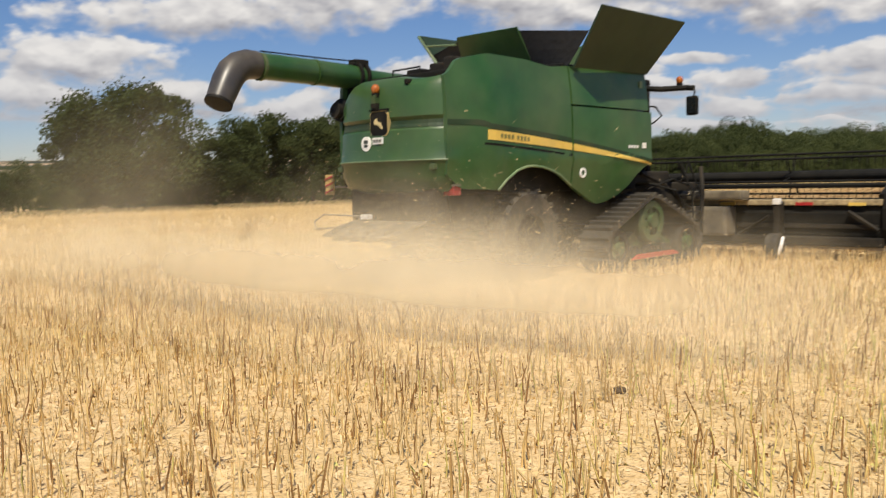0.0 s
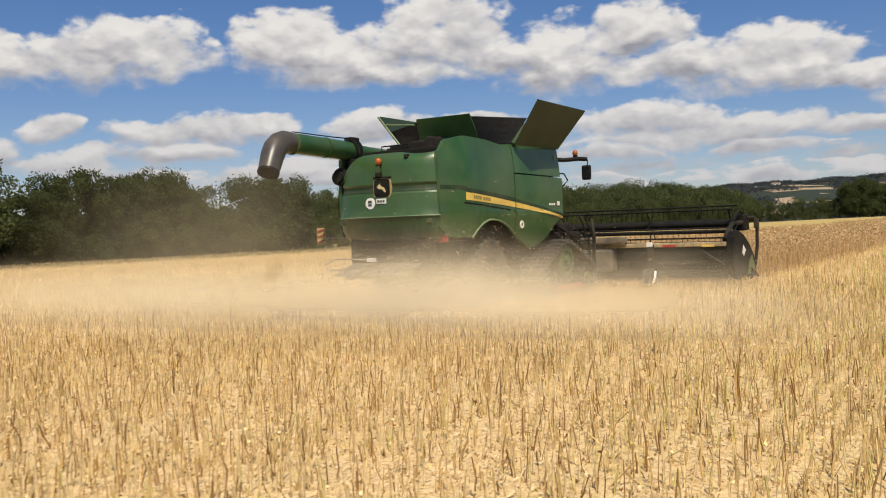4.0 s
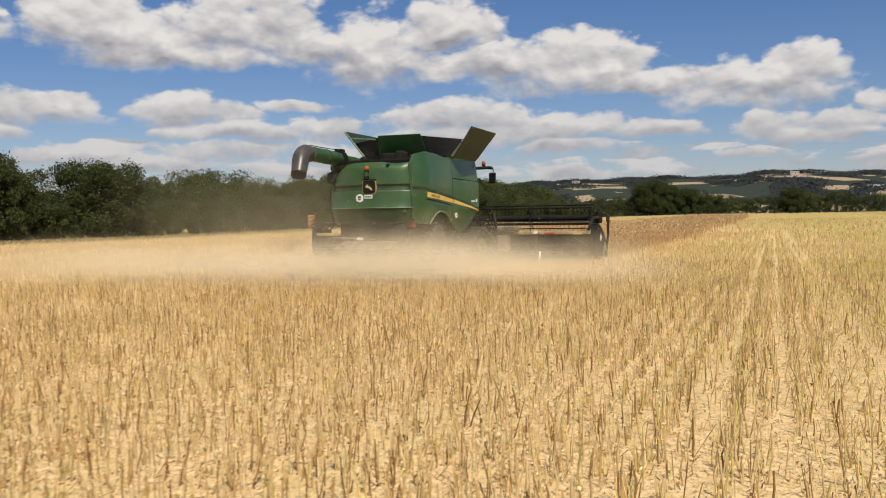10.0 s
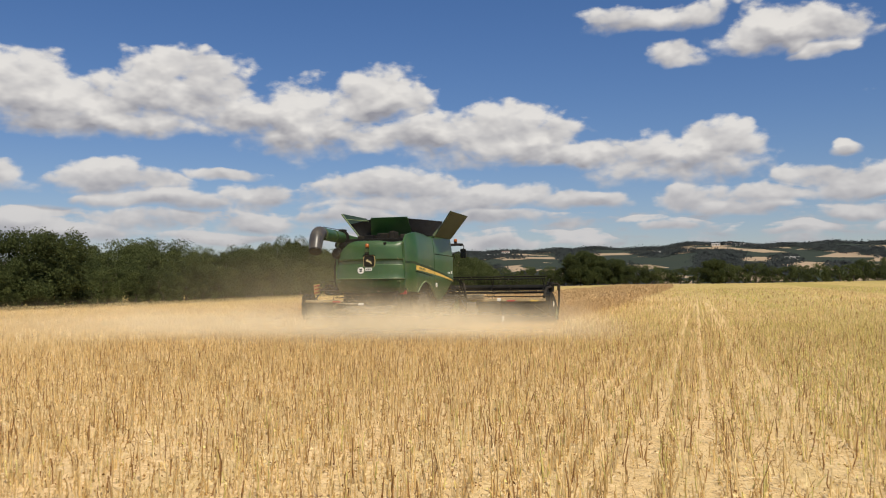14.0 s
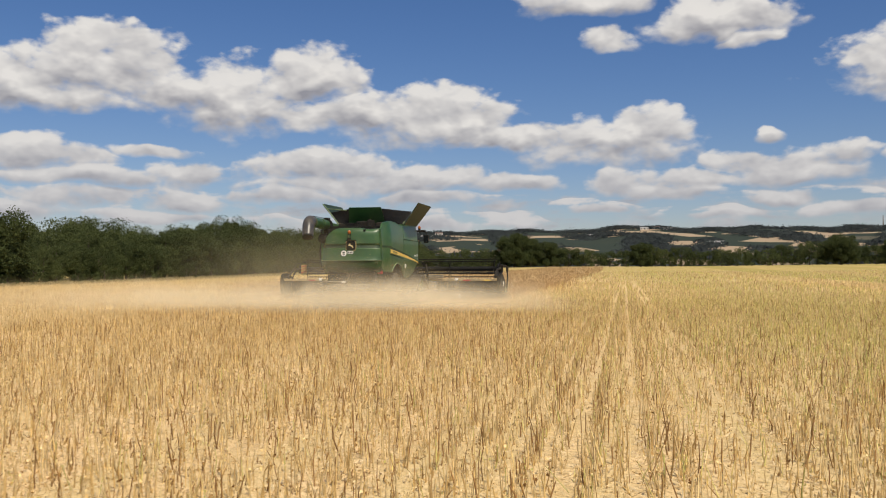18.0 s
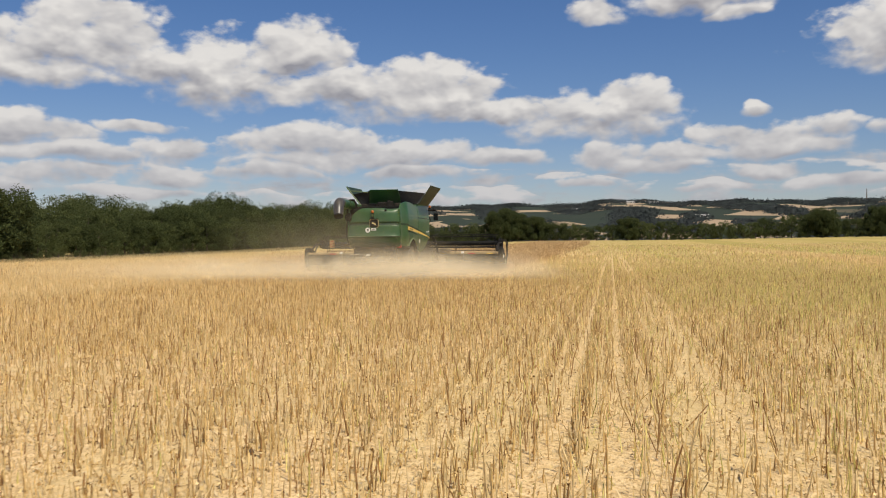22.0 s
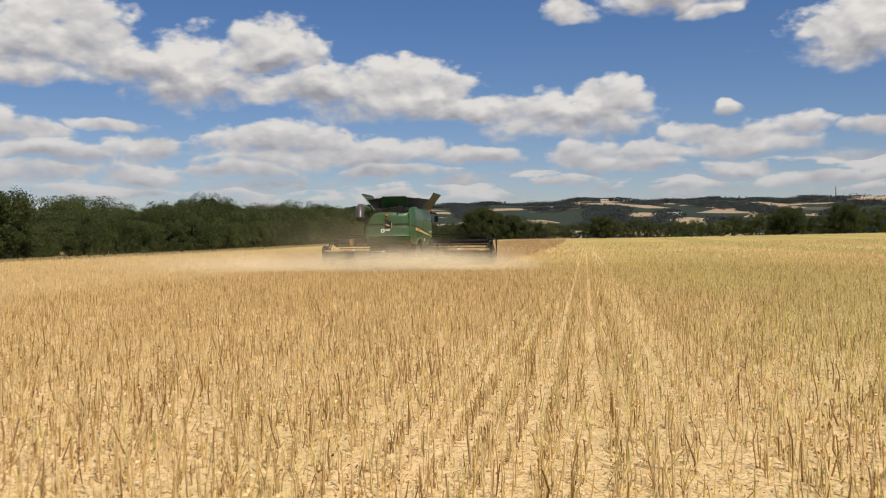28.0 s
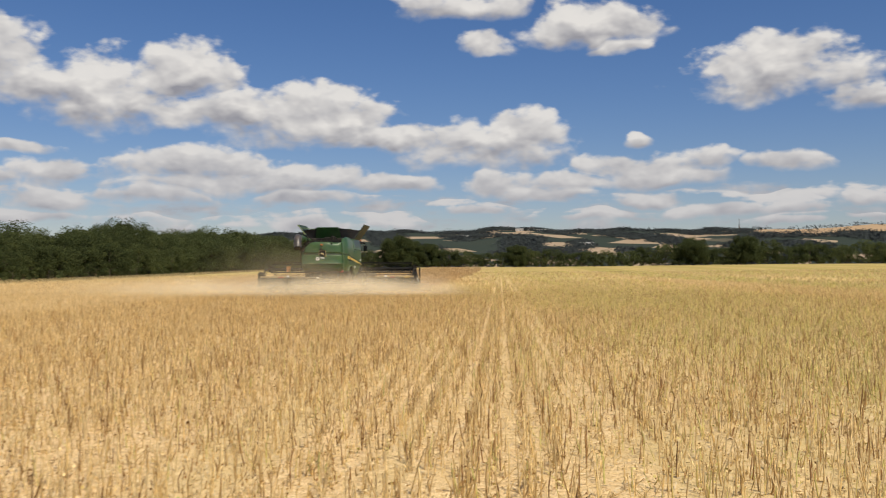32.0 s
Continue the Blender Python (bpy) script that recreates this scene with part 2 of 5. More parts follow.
# ---- materials ----
def mat(name, base, rough=0.6, metal=0.0, dust=0.0, grain=6.0, vary=0.25, bump=0.0, random_by=None, spread=(), coat=0.0):
    """A painted, sooty or earthy surface: two scales of stains, an optional dusting of straw dust, and relief.
    random_by: "island" or "object" shifts the colour piece by piece between base and the colours in spread."""
    m = bpy.data.materials.new(name)
    m.use_nodes = True
    t = m.node_tree
    b = t.nodes["Principled BSDF"]
    b.inputs["Roughness"].default_value, b.inputs["Metallic"].default_value = rough, metal
    b.inputs["Coat Weight"].default_value = coat

    def node(kind):
        return t.nodes.new(kind)

    def noise_at(scale, detail):
        n = node("ShaderNodeTexNoise")
        n.inputs["Scale"].default_value, n.inputs["Detail"].default_value = scale, detail
        t.links.new(where.outputs["Object"], n.inputs["Vector"])
        return n.outputs[0]

    def mixed(fac, a, c, blend="MIX"):
        n = node("ShaderNodeMix")
        n.data_type, n.blend_type = "RGBA", blend
        for socket, v in ((n.inputs[0], fac), (n.inputs[6], a), (n.inputs[7], c)):
            if isinstance(v, tuple):
                socket.default_value = (*v, 1)
            elif isinstance(v, float):
                socket.default_value = v
            else:
                t.links.new(v, socket)
        return n.outputs[2]

    def span(v, lo, hi, out_lo, out_hi):
        n = node("ShaderNodeMapRange")
        t.links.new(v, n.inputs[0])
        for i, x in enumerate((lo, hi, out_lo, out_hi)):
            n.inputs[i + 1].default_value = x
        return n.outputs[0]

    where = node("ShaderNodeTexCoord")
    colour = base
    if random_by:
        src = node("ShaderNodeNewGeometry" if random_by == "island" else "ShaderNodeObjectInfo")
        r = src.outputs["Random Per Island" if random_by == "island" else "Random"]
        ramp = node("ShaderNodeValToRGB")
        stops = [base, *spread]
        while len(ramp.color_ramp.elements) < len(stops):
            ramp.color_ramp.elements.new(0.5)
        for i, c in enumerate(stops):
            ramp.color_ramp.elements[i].position = i / max(1, len(stops) - 1)
            ramp.color_ramp.elements[i].color = (*c, 1)
        t.links.new(r, ramp.inputs[0])
        colour = ramp.outputs[0]
    fine, wide = noise_at(grain, 6), noise_at(grain * 0.13, 3)
    shade = span(fine, 0.3, 0.7, 1 - vary, 1 + vary * 0.6)
    shade2 = span(wide, 0.3, 0.7, 1 - vary * 0.7, 1 + vary * 0.5)
    mul = node("ShaderNodeMath")
    mul.operation = "MULTIPLY"
    t.links.new(shade, mul.inputs[0]), t.links.new(shade2, mul.inputs[1])
    grey = node("ShaderNodeCombineColor")
    for i in range(3):
        t.links.new(mul.outputs[0], grey.inputs[i])
    colour = mixed(1.0, colour, grey.outputs[0], "MULTIPLY")
    if dust:
        film = span(noise_at(grain * 0.35, 7), 0.35, 0.75, 0.0, dust)
        colour = mixed(film, colour, (0.42, 0.34, 0.21))
        t.links.new(span(film, 0.0, 1.0, rough, 0.9), b.inputs["Roughness"])
    t.links.new(colour, b.inputs["Base Color"]) if not isinstance(colour, tuple) else None
    if bump:
        k = node("ShaderNodeBump")
        k.inputs["Strength"].default_value, k.inputs["Distance"].default_value = 0.6, bump
        t.links.new(fine, k.inputs["Height"]), t.links.new(k.outputs[0], b.inputs["Normal"])
    return m


M_green = mat("green_paint", (0.019, 0.081, 0.017), 0.38, dust=0.12, grain=3.0, vary=0.16, coat=0.2)
# green darkened to stand for the shade inside the panel grooves
M_groove_shade = mat("groove_shade_green", (0.006, 0.032, 0.008), 0.6, dust=0.1, grain=4.0, vary=0.2)
M_green_dusty = mat("dusty_green_paint", (0.023, 0.072, 0.014), 0.5, dust=0.24, grain=4.0, vary=0.2)
# the machine's green again, darkened for the flaps' faces turned from the sun
M_green_shaded = mat("shaded_green_paint", (0.012, 0.032, 0.012), 0.6, dust=0.03, grain=4.0, vary=0.15)
M_yellow = mat("yellow_stripe", (0.74, 0.51, 0.10), 0.4, dust=0.25, grain=5, vary=0.12)
M_rim = mat("pale_green_rim", (0.13, 0.22, 0.10), 0.5, dust=0.3, grain=6)
M_black = mat("black_steel", (0.010, 0.010, 0.009), 0.7, dust=0.03, grain=5, vary=0.3)
M_dusty_black = mat("dusty_black_steel", (0.014, 0.013, 0.012), 0.7, dust=0.10, grain=5, vary=0.3)
M_fabric = mat("black_fabric", (0.014, 0.014, 0.015), 0.8, grain=9, vary=0.4, bump=0.02)
M_rubber = mat("rubber", (0.017, 0.016, 0.015), 0.75, dust=0.2, grain=8, vary=0.3, bump=0.01)
M_spout = mat("spout_rubber", (0.045, 0.042, 0.04), 0.38, dust=0.15, grain=6, vary=0.2)
M_steel = mat("worn_steel", (0.32, 0.29, 0.25), 0.5, metal=0.6, dust=0.5, grain=6, vary=0.3)
M_grey = mat("grey_sheet", (0.07, 0.065, 0.058), 0.6, dust=0.45, grain=5, vary=0.3)
M_white = mat("white_sticker", (0.78, 0.77, 0.73), 0.5, grain=8, vary=0.1)
M_inkbar = mat("dark_print", (0.05, 0.06, 0.05), 0.6, vary=0.1)
M_gold = mat("gold_badge", (0.42, 0.32, 0.13), 0.5, dust=0.2, vary=0.1)
M_emblem = mat("pale_emblem", (0.62, 0.52, 0.26), 0.5, dust=0.2, vary=0.1)
M_olive = mat("olive_print", (0.20, 0.18, 0.05), 0.6, dust=0.2, vary=0.1)
M_gearbox = mat("dusty_gearbox", (0.10, 0.085, 0.06), 0.7, dust=0.5, grain=6, vary=0.3)
M_amber = mat("amber_lens", (0.40, 0.11, 0.015), 0.2, vary=0.1, coat=0.6)
M_red = mat("red_reflector", (0.42, 0.025, 0.025), 0.3, dust=0.15, vary=0.15)
M_board = mat("warning_board", (0.56, 0.36, 0.09), 0.5, dust=0.4, vary=0.15)
M_glass = mat("dark_glass", (0.012, 0.015, 0.016), 0.08, vary=0.1)
M_straw_lid = mat("straw_covered_steel", (0.40, 0.31, 0.17), 0.85, grain=14, vary=0.4, bump=0.02)
M_stem = mat("straw_stem", (0.470, 0.300, 0.115), 0.6, grain=20, vary=0.25, random_by="island", spread=((0.742, 0.520, 0.219), (0.560, 0.370, 0.145), (0.950, 0.735, 0.375), (0.440, 0.270, 0.100), (0.690, 0.485, 0.200), (0.840, 0.625, 0.285)))
M_stem_green = mat("greenish_stem", (0.585, 0.515, 0.165), 0.65, grain=20, vary=0.25, random_by="island", spread=((0.830, 0.700, 0.270), (0.430, 0.400, 0.120), (0.760, 0.590, 0.220), (0.600, 0.550, 0.185)))
M_stem_dark = mat("weathered_stem", (0.260, 0.148, 0.055), 0.7, grain=20, vary=0.3, random_by="island", spread=((0.356, 0.202, 0.078), (0.277, 0.151, 0.056), (0.416, 0.253, 0.100)))
M_stem_pale = mat("pale_stem", (0.639, 0.469, 0.229), 0.7, grain=20, vary=0.2, random_by="island", spread=((0.803, 0.624, 0.334), (0.566, 0.396, 0.178), (0.762, 0.583, 0.303)))
M_crop = mat("ripe_crop", (0.470, 0.325, 0.160), 0.75, grain=10, vary=0.3, random_by="island", spread=((0.70, 0.50, 0.27), (0.46, 0.305, 0.145), (0.64, 0.44, 0.225)))
M_chaff = mat("chaff", (0.614, 0.465, 0.255), 0.8, grain=12, vary=0.2, random_by="island", spread=((0.733, 0.586, 0.355), (0.446, 0.323, 0.167), (0.693, 0.545, 0.333)))
M_dust = mat("flying_dust", (0.72, 0.57, 0.35), 0.9, grain=2, vary=0.12)
M_clod = mat("dark_clod", (0.10, 0.065, 0.035), 0.9, grain=14, vary=0.4, bump=0.03)
M_bark = mat("bark", (0.09, 0.07, 0.05), 0.9, grain=4, vary=0.35, bump=0.04)
M_leaf = mat("leaves", (0.061, 0.079, 0.029), 0.95, grain=0.5, vary=0.3, random_by="island", spread=((0.087, 0.107, 0.039), (0.067, 0.087, 0.031), (0.097, 0.120, 0.045), (0.060, 0.077, 0.029)))
M_leaf_pale = mat("pale_leaves", (0.095, 0.118, 0.042), 0.95, grain=0.5, vary=0.3, random_by="island", spread=((0.119, 0.142, 0.053), (0.097, 0.120, 0.044), (0.126, 0.148, 0.056)))
# distance haze is mixed into this base colour as blue
M_far_woods_haze = mat("far_woods_haze_blue", (0.029, 0.039, 0.040), 0.95, grain=0.05, vary=0.3, random_by="island", spread=((0.034, 0.045, 0.045), (0.025, 0.035, 0.037)))
canopy = M_far_woods_haze.node_tree.nodes.new("ShaderNodeCombineXYZ")  # far canopies are lit as one even roof of leaves
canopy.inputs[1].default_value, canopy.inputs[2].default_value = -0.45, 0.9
M_far_woods_haze.node_tree.links.new(canopy.outputs[0], M_far_woods_haze.node_tree.nodes["Principled BSDF"].inputs["Normal"])
M_dry_grass = mat("dry_grass", (0.40, 0.30, 0.15), 0.9, grain=6, vary=0.3, random_by="island", spread=((0.28, 0.24, 0.10), (0.47, 0.36, 0.19)))
for m in (M_black, M_dusty_black, M_leaf, M_leaf_pale, M_stem, M_stem_green, M_stem_pale, M_crop, M_chaff, M_dust, M_stem_dark):
    m.node_tree.nodes["Principled BSDF"].inputs["Specular IOR Level"].default_value = 0.15


def let_light_through(m, share):
    """Leaves pass part of the sunlight on to their far side."""
    t = m.node_tree
    b = t.nodes["Principled BSDF"]
    back, mix = t.nodes.new("ShaderNodeBsdfTranslucent"), t.nodes.new("ShaderNodeMixShader")
    t.links.new(b.inputs["Base Color"].links[0].from_socket, back.inputs["Color"])
    mix.inputs[0].default_value = share
    t.links.new(b.outputs[0], mix.inputs[1]), t.links.new(back.outputs[0], mix.inputs[2])
    t.links.new(mix.outputs[0], t.nodes["Material Output"].inputs["Surface"])


for m in (M_leaf, M_leaf_pale):
    let_light_through(m, 0.28)


def veil_material(name, thick, high, x0, x1):
    """Airborne dust: thin, billowing, fading out upwards and to both ends."""
    m = bpy.data.materials.new(name)
    m.use_nodes = True
    t = m.node_tree
    t.nodes.clear()

    def calc(op, a, c):
        n = t.nodes.new("ShaderNodeMath")
        n.operation, n.use_clamp = op, op == "MULTIPLY"
        for i, v in enumerate((a, c)):
            if isinstance(v, float):
                n.inputs[i].default_value = v
            else:
                t.links.new(v, n.inputs[i])
        return n.outputs[0]

    def span(v, lo, hi):
        n = t.nodes.new("ShaderNodeMapRange")
        n.interpolation_type = "SMOOTHSTEP"
        t.links.new(v, n.inputs[0])
        n.inputs[1].default_value, n.inputs[2].default_value = lo, hi
        return n.outputs[0]

    where = t.nodes.new("ShaderNodeTexCoord").outputs["Object"]
    cut = t.nodes.new("ShaderNodeSeparateXYZ")
    t.links.new(where, cut.inputs[0])
    wisp = t.nodes.new("ShaderNodeTexNoise")
    wisp.inputs["Scale"].default_value, wisp.inputs["Detail"].default_value, wisp.inputs["Roughness"].default_value = 0.6, 4.0, 0.5
    t.links.new(where, wisp.inputs["Vector"])
    # the crest of the cloud rises and falls
    crest = calc("ADD", cut.outputs[2], calc("SUBTRACT", 0.25 * high, calc("MULTIPLY", wisp.outputs[0], 0.5 * high)))
    up = calc("MULTIPLY", span(calc("ADD", crest, calc("MULTIPLY", span(cut.outputs[0], x1 - 4.5, x1 - 0.3), 0.6 * high)), 0.92 * high, 0.1), span(cut.outputs[2], -0.1, 0.25 + 0.36 * high))
    out = calc("MULTIPLY", span(cut.outputs[0], x0, x0 + 0.62 * (x1 - x0)), span(cut.outputs[0], x1, x1 - 5.0))
    density = calc("MULTIPLY", calc("MULTIPLY", calc("MULTIPLY", up, out), span(wisp.outputs[0], -0.25, 0.5)), thick)
    clear, mix = t.nodes.new("ShaderNodeBsdfTransparent"), t.nodes.new("ShaderNodeMixShader")
    haze, upward = t.nodes.new("ShaderNodeBsdfDiffuse"), t.nodes.new("ShaderNodeCombineXYZ")
    haze.inputs["Color"].default_value = (0.60, 0.495, 0.335, 1)
    for i, v in enumerate((0.25, -0.5, 0.83)):  # dust scatters light all round, so it is lit as a heap, not as a sheet
        upward.inputs[i].default_value = v
    t.links.new(upward.outputs[0], haze.inputs["Normal"])
    t.links.new(density, mix.inputs[0])
    t.links.new(clear.outputs[0], mix.inputs[1]), t.links.new(haze.outputs[0], mix.inputs[2])
    t.links.new(mix.outputs[0], t.nodes.new("ShaderNodeOutputMaterial").inputs["Surface"])
    return m


M_house = mat("pale_wall", (0.62, 0.58, 0.52), 0.8, grain=1, vary=0.1)
M_roof = mat("tiled_roof", (0.17, 0.115, 0.095), 0.8, grain=1, vary=0.2)
M_slate = mat("pale_sheet_roof", (0.34, 0.33, 0.32), 0.7, grain=1, vary=0.2)


def ground_material():
    """Chaff-strewn soil: pale straw, cut swaths that differ a little, green regrowth, and distant farmland."""
    m = bpy.data.materials.new("stubble_ground")
    m.use_nodes = True
    t = m.node_tree
    b = t.nodes["Principled BSDF"]
    b.inputs["Roughness"].default_value = 0.95
    b.inputs["Specular IOR Level"].default_value = 0.0
    where = t.nodes.new("ShaderNodeNewGeometry").outputs["Position"]

    def tex(kind, scale, detail=4.0, vec=where):
        n = t.nodes.new(kind)
        n.inputs["Scale"].default_value = scale
        n.inputs["Detail"].default_value = detail
        t.links.new(vec, n.inputs["Vector"])
        return n

    def stretch(v):
        n = t.nodes.new("ShaderNodeVectorMath")
        n.operation = "MULTIPLY"
        n.inputs[1].default_value = v
        t.links.new(where, n.inputs[0])
        return n.outputs[0]

    def span(v, lo, hi, a=0.0, c=1.0):
        n = t.nodes.new("ShaderNodeMapRange")
        n.interpolation_type = "SMOOTHSTEP"
        t.links.new(v, n.inputs[0])
        for i, x in enumerate((lo, hi, a, c)):
            n.inputs[i + 1].default_value = x
        return n.outputs[0]

    def calc(op, a, c):
        n = t.nodes.new("ShaderNodeMath")
        n.operation = op
        for i, v in enumerate((a, c)):
            if isinstance(v, float):
                n.inputs[i].default_value = v
            else:
                t.links.new(v, n.inputs[i])
        return n.outputs[0]

    def mixed(fac, a, c):
        n = t.nodes.new("ShaderNodeMix")
        n.data_type = "RGBA"
        for socket, v in ((n.inputs[0], fac), (n.inputs[6], a), (n.inputs[7], c)):
            if isinstance(v, tuple):
                socket.default_value = (*v, 1)
            else:
                t.links.new(v, socket)
        return n.outputs[2]

    s = t.nodes.new("ShaderNodeSeparateXYZ")
    t.links.new(where, s.inputs[0])
    x, y = s.outputs[0], s.outputs[1]
    fine = tex("ShaderNodeTexNoise", 9.0, 8).outputs[0]
    flecks = tex("ShaderNodeTexNoise", 38.0, 5, stretch((1, 0.6, 1))).outputs[0]
    patch = tex("ShaderNodeTexNoise", 0.6, 5).outputs[0]
    streak = tex("ShaderNodeTexNoise", 1.0, 5, stretch((1.3, 0.05, 1))).outputs[0]
    colour = mixed(span(fine, 0.3, 0.7), (0.634, 0.444, 0.222), (0.812, 0.606, 0.344))
    colour = mixed(span(flecks, 0.50, 0.68), colour, (0.396, 0.253, 0.111))
    crumbs = tex("ShaderNodeTexNoise", 95.0, 3).outputs[0]
    colour = mixed(calc("MULTIPLY", span(crumbs, 0.55, 0.70), 0.7), colour, (0.297, 0.192, 0.089))
    colour = mixed(calc("MULTIPLY", span(patch, 0.45, 0.7), 0.35), colour, (0.574, 0.404, 0.200))
    colour = mixed(calc("MULTIPLY", span(streak, 0.45, 0.65), 0.4), colour, (0.594, 0.465, 0.222))
    # regrowth on the swaths cut before, in long uneven bands
    wander = tex("ShaderNodeTexNoise", 0.05, 3, stretch((1, 0.25, 1))).outputs[0]
    lane = calc("ADD", x, calc("MULTIPLY", calc("SUBTRACT", wander, 0.5), 10.0))
    wave = calc("SINE", calc("MULTIPLY", lane, 0.42), 0.0)
    weeds = calc("MULTIPLY", span(x, 5.0, 17.0), span(wave, -0.6, 0.9, 0.3, 0.8))
    colour = mixed(calc("MULTIPLY", weeds, span(patch, 0.3, 0.65, 0.35, 0.9)), colour, (0.416, 0.364, 0.133))
    band = calc("SINE", calc("ADD", calc("MULTIPLY", calc("FLOOR", calc("DIVIDE", calc("SUBTRACT", x, 5.2), 10.7), 0.0), 2.4), 0.6), 0.0)
    aside = calc("MULTIPLY", span(x, 15.7, 16.1), span(y, -30.0, 30.0, 0.45, 0.9))
    colour = mixed(calc("MULTIPLY", aside, span(band, 0.1, 0.9)), colour, (0.33, 0.31, 0.10))
    colour = mixed(calc("MULTIPLY", aside, span(band, -0.1, -0.8)), colour, (0.66, 0.47, 0.22))
    # far off the standing straws hide the soil; their shade is in this darker colour
    colour = mixed(calc("MULTIPLY", span(y, 40.0, 150.0), span(streak, 0.35, 0.65, 0.55, 0.95)), colour, (0.38, 0.30, 0.105))
    # beyond the hedge: small pale fields and dark pasture on the far slopes
    cells = t.nodes.new("ShaderNodeTexVoronoi")
    cells.inputs["Scale"].default_value = 1.0
    t.links.new(stretch((0.0135, 0.0105, 0.0)), cells.inputs["Vector"])
    pick = t.nodes.new("ShaderNodeSeparateColor")
    t.links.new(cells.outputs["Color"], pick.inputs[0])
    # both dark pasture colours carry the distance haze as blue
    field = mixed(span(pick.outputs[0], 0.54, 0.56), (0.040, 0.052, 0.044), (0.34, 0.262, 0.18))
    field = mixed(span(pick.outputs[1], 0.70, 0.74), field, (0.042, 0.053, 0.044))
    # one wide cut field on the ridge
    wide = calc("MULTIPLY", calc("MULTIPLY", span(x, 590.0, 600.0), span(x, 1300.0, 1290.0)), span(y, 1850.0, 1870.0))
    field = mixed(wide, field, (0.40, 0.285, 0.175))
    away = t.nodes.new("ShaderNodeVectorMath")
    away.operation = "LENGTH"
    t.links.new(where, away.inputs[0])
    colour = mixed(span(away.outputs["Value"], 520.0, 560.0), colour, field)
    t.links.new(colour, b.inputs["Base Color"])
    k = t.nodes.new("ShaderNodeBump")
    k.inputs["Strength"].default_value, k.inputs["Distance"].default_value = 0.9, 0.035
    t.links.new(calc("ADD", fine, calc("MULTIPLY", flecks, 0.5)), k.inputs["Height"])
    t.links.new(k.outputs[0], b.inputs["Normal"])
    return m


M_ground = ground_material()


# ---- helpers for meshes ----
def part(name, bm, material, parent, label=""):
    """A bmesh as one mesh object under a thing or a part."""
    me = bpy.data.meshes.new(name)
    bm.normal_update()
    bm.to_mesh(me)
    bm.free()
    me.materials.append(material)
    ob = new(name, me)
    ob.parent = parent
    return tagged(ob, label)


def thing(name, label, category, group="", at=(0, 0, 0)):
    ob = new(name)
    ob.location = at
    ob.empty_display_size = 0.3
    return tagged(ob, label, category, group)


def soft_shade(ob, angle=35):
    for p in ob.data.polygons:
        p.use_smooth = True
    ob.data.set_sharp_from_angle(angle=radians(angle))
    return ob


def raw_mesh(name, verts, faces, material, per_face=None, extra=()):
    """Many alike little faces from arrays: verts (n, 3), faces (m, k)."""
    me = bpy.data.meshes.new(name)
    verts, faces = np.asarray(verts, np.float32), np.asarray(faces, np.int32)
    k = faces.shape[1]
    me.vertices.add(len(verts)), me.loops.add(faces.size), me.polygons.add(len(faces))
    me.vertices.foreach_set("co", verts.ravel())
    me.loops.foreach_set("vertex_index", faces.ravel())
    me.polygons.foreach_set("loop_start", np.arange(0, faces.size, k, dtype=np.int32))
    me.polygons.foreach_set("loop_total", np.full(len(faces), k, np.int32))
    for m in (material, *extra):
        me.materials.append(m)
    if per_face is not None:
        me.polygons.foreach_set("material_index", np.asarray(per_face, np.int32))
    me.update(calc_edges=True)
    return new(name, me)


def smooth(a, b, v):
    s = np.clip((v - a) / (b - a), 0, 1)
    return s * s * (3 - 2 * s)


# ---- the land: the field, and the valley side beyond ----
HUB = (10.8, -32.0)
RIDGE_AZ = [-60, -24, -16, -10, -4, 0, 6, 15, 22, 40]
RIDGE_EL = [1.7, 1.8, 1.95, 2.2, 2.2, 2.35, 2.2, 2.15, 2.35, 1.9]


def land(x, y):
    x, y = np.asarray(x, float), np.asarray(y, float)
    z = -1.1 * smooth(-15, -95, x) + 2.5 * smooth(60, 420, y) + 1.0 * smooth(20, 160, x) * smooth(40, 300, y)
    r = np.hypot(x - HUB[0], y - HUB[1])
    az = np.degrees(np.arctan2(x - HUB[0], y - HUB[1]))
    top = 2650 * np.tan(np.radians(np.interp(az, RIDGE_AZ, RIDGE_EL)))
    ripple = 2.5 * np.sin(az * 0.9 + r * 0.003) + 2 * np.sin(az * 2.3 - r * 0.004)
    return z - 10 * smooth(480, 800, r) + (top + 8 + ripple * smooth(900, 1500, r)) * smooth(800, 2650, r) ** 1.2


radii = np.concatenate([np.linspace(0, 40, 11), np.linspace(48, 200, 20), np.geomspace(215, 4700, 44)])
turns = np.radians(np.arange(0, 360, 2.0))
gx = HUB[0] + radii[:, None] * np.sin(turns)[None]
gy = HUB[1] + radii[:, None] * np.cos(turns)[None]
gv = np.stack([gx, gy, land(gx, gy)], -1).reshape(-1, 3)
n_t = len(turns)
i0, j0 = np.meshgrid(np.arange(len(radii) - 1), np.arange(n_t), indexing="ij")
gf = np.stack([i0 * n_t + j0, (i0 + 1) * n_t + j0, (i0 + 1) * n_t + (j0 + 1) % n_t, i0 * n_t + (j0 + 1) % n_t], -1).reshape(-1, 4)[:, ::-1]
ground = tagged(raw_mesh("ground", gv, gf, M_ground), "pale chaff-strewn stubble field running out to patchwork hills", "ground", kind="structure")
for p in ground.data.polygons:
    p.use_smooth = True

# ---- trees ----
rng = np.random.default_rng(7)


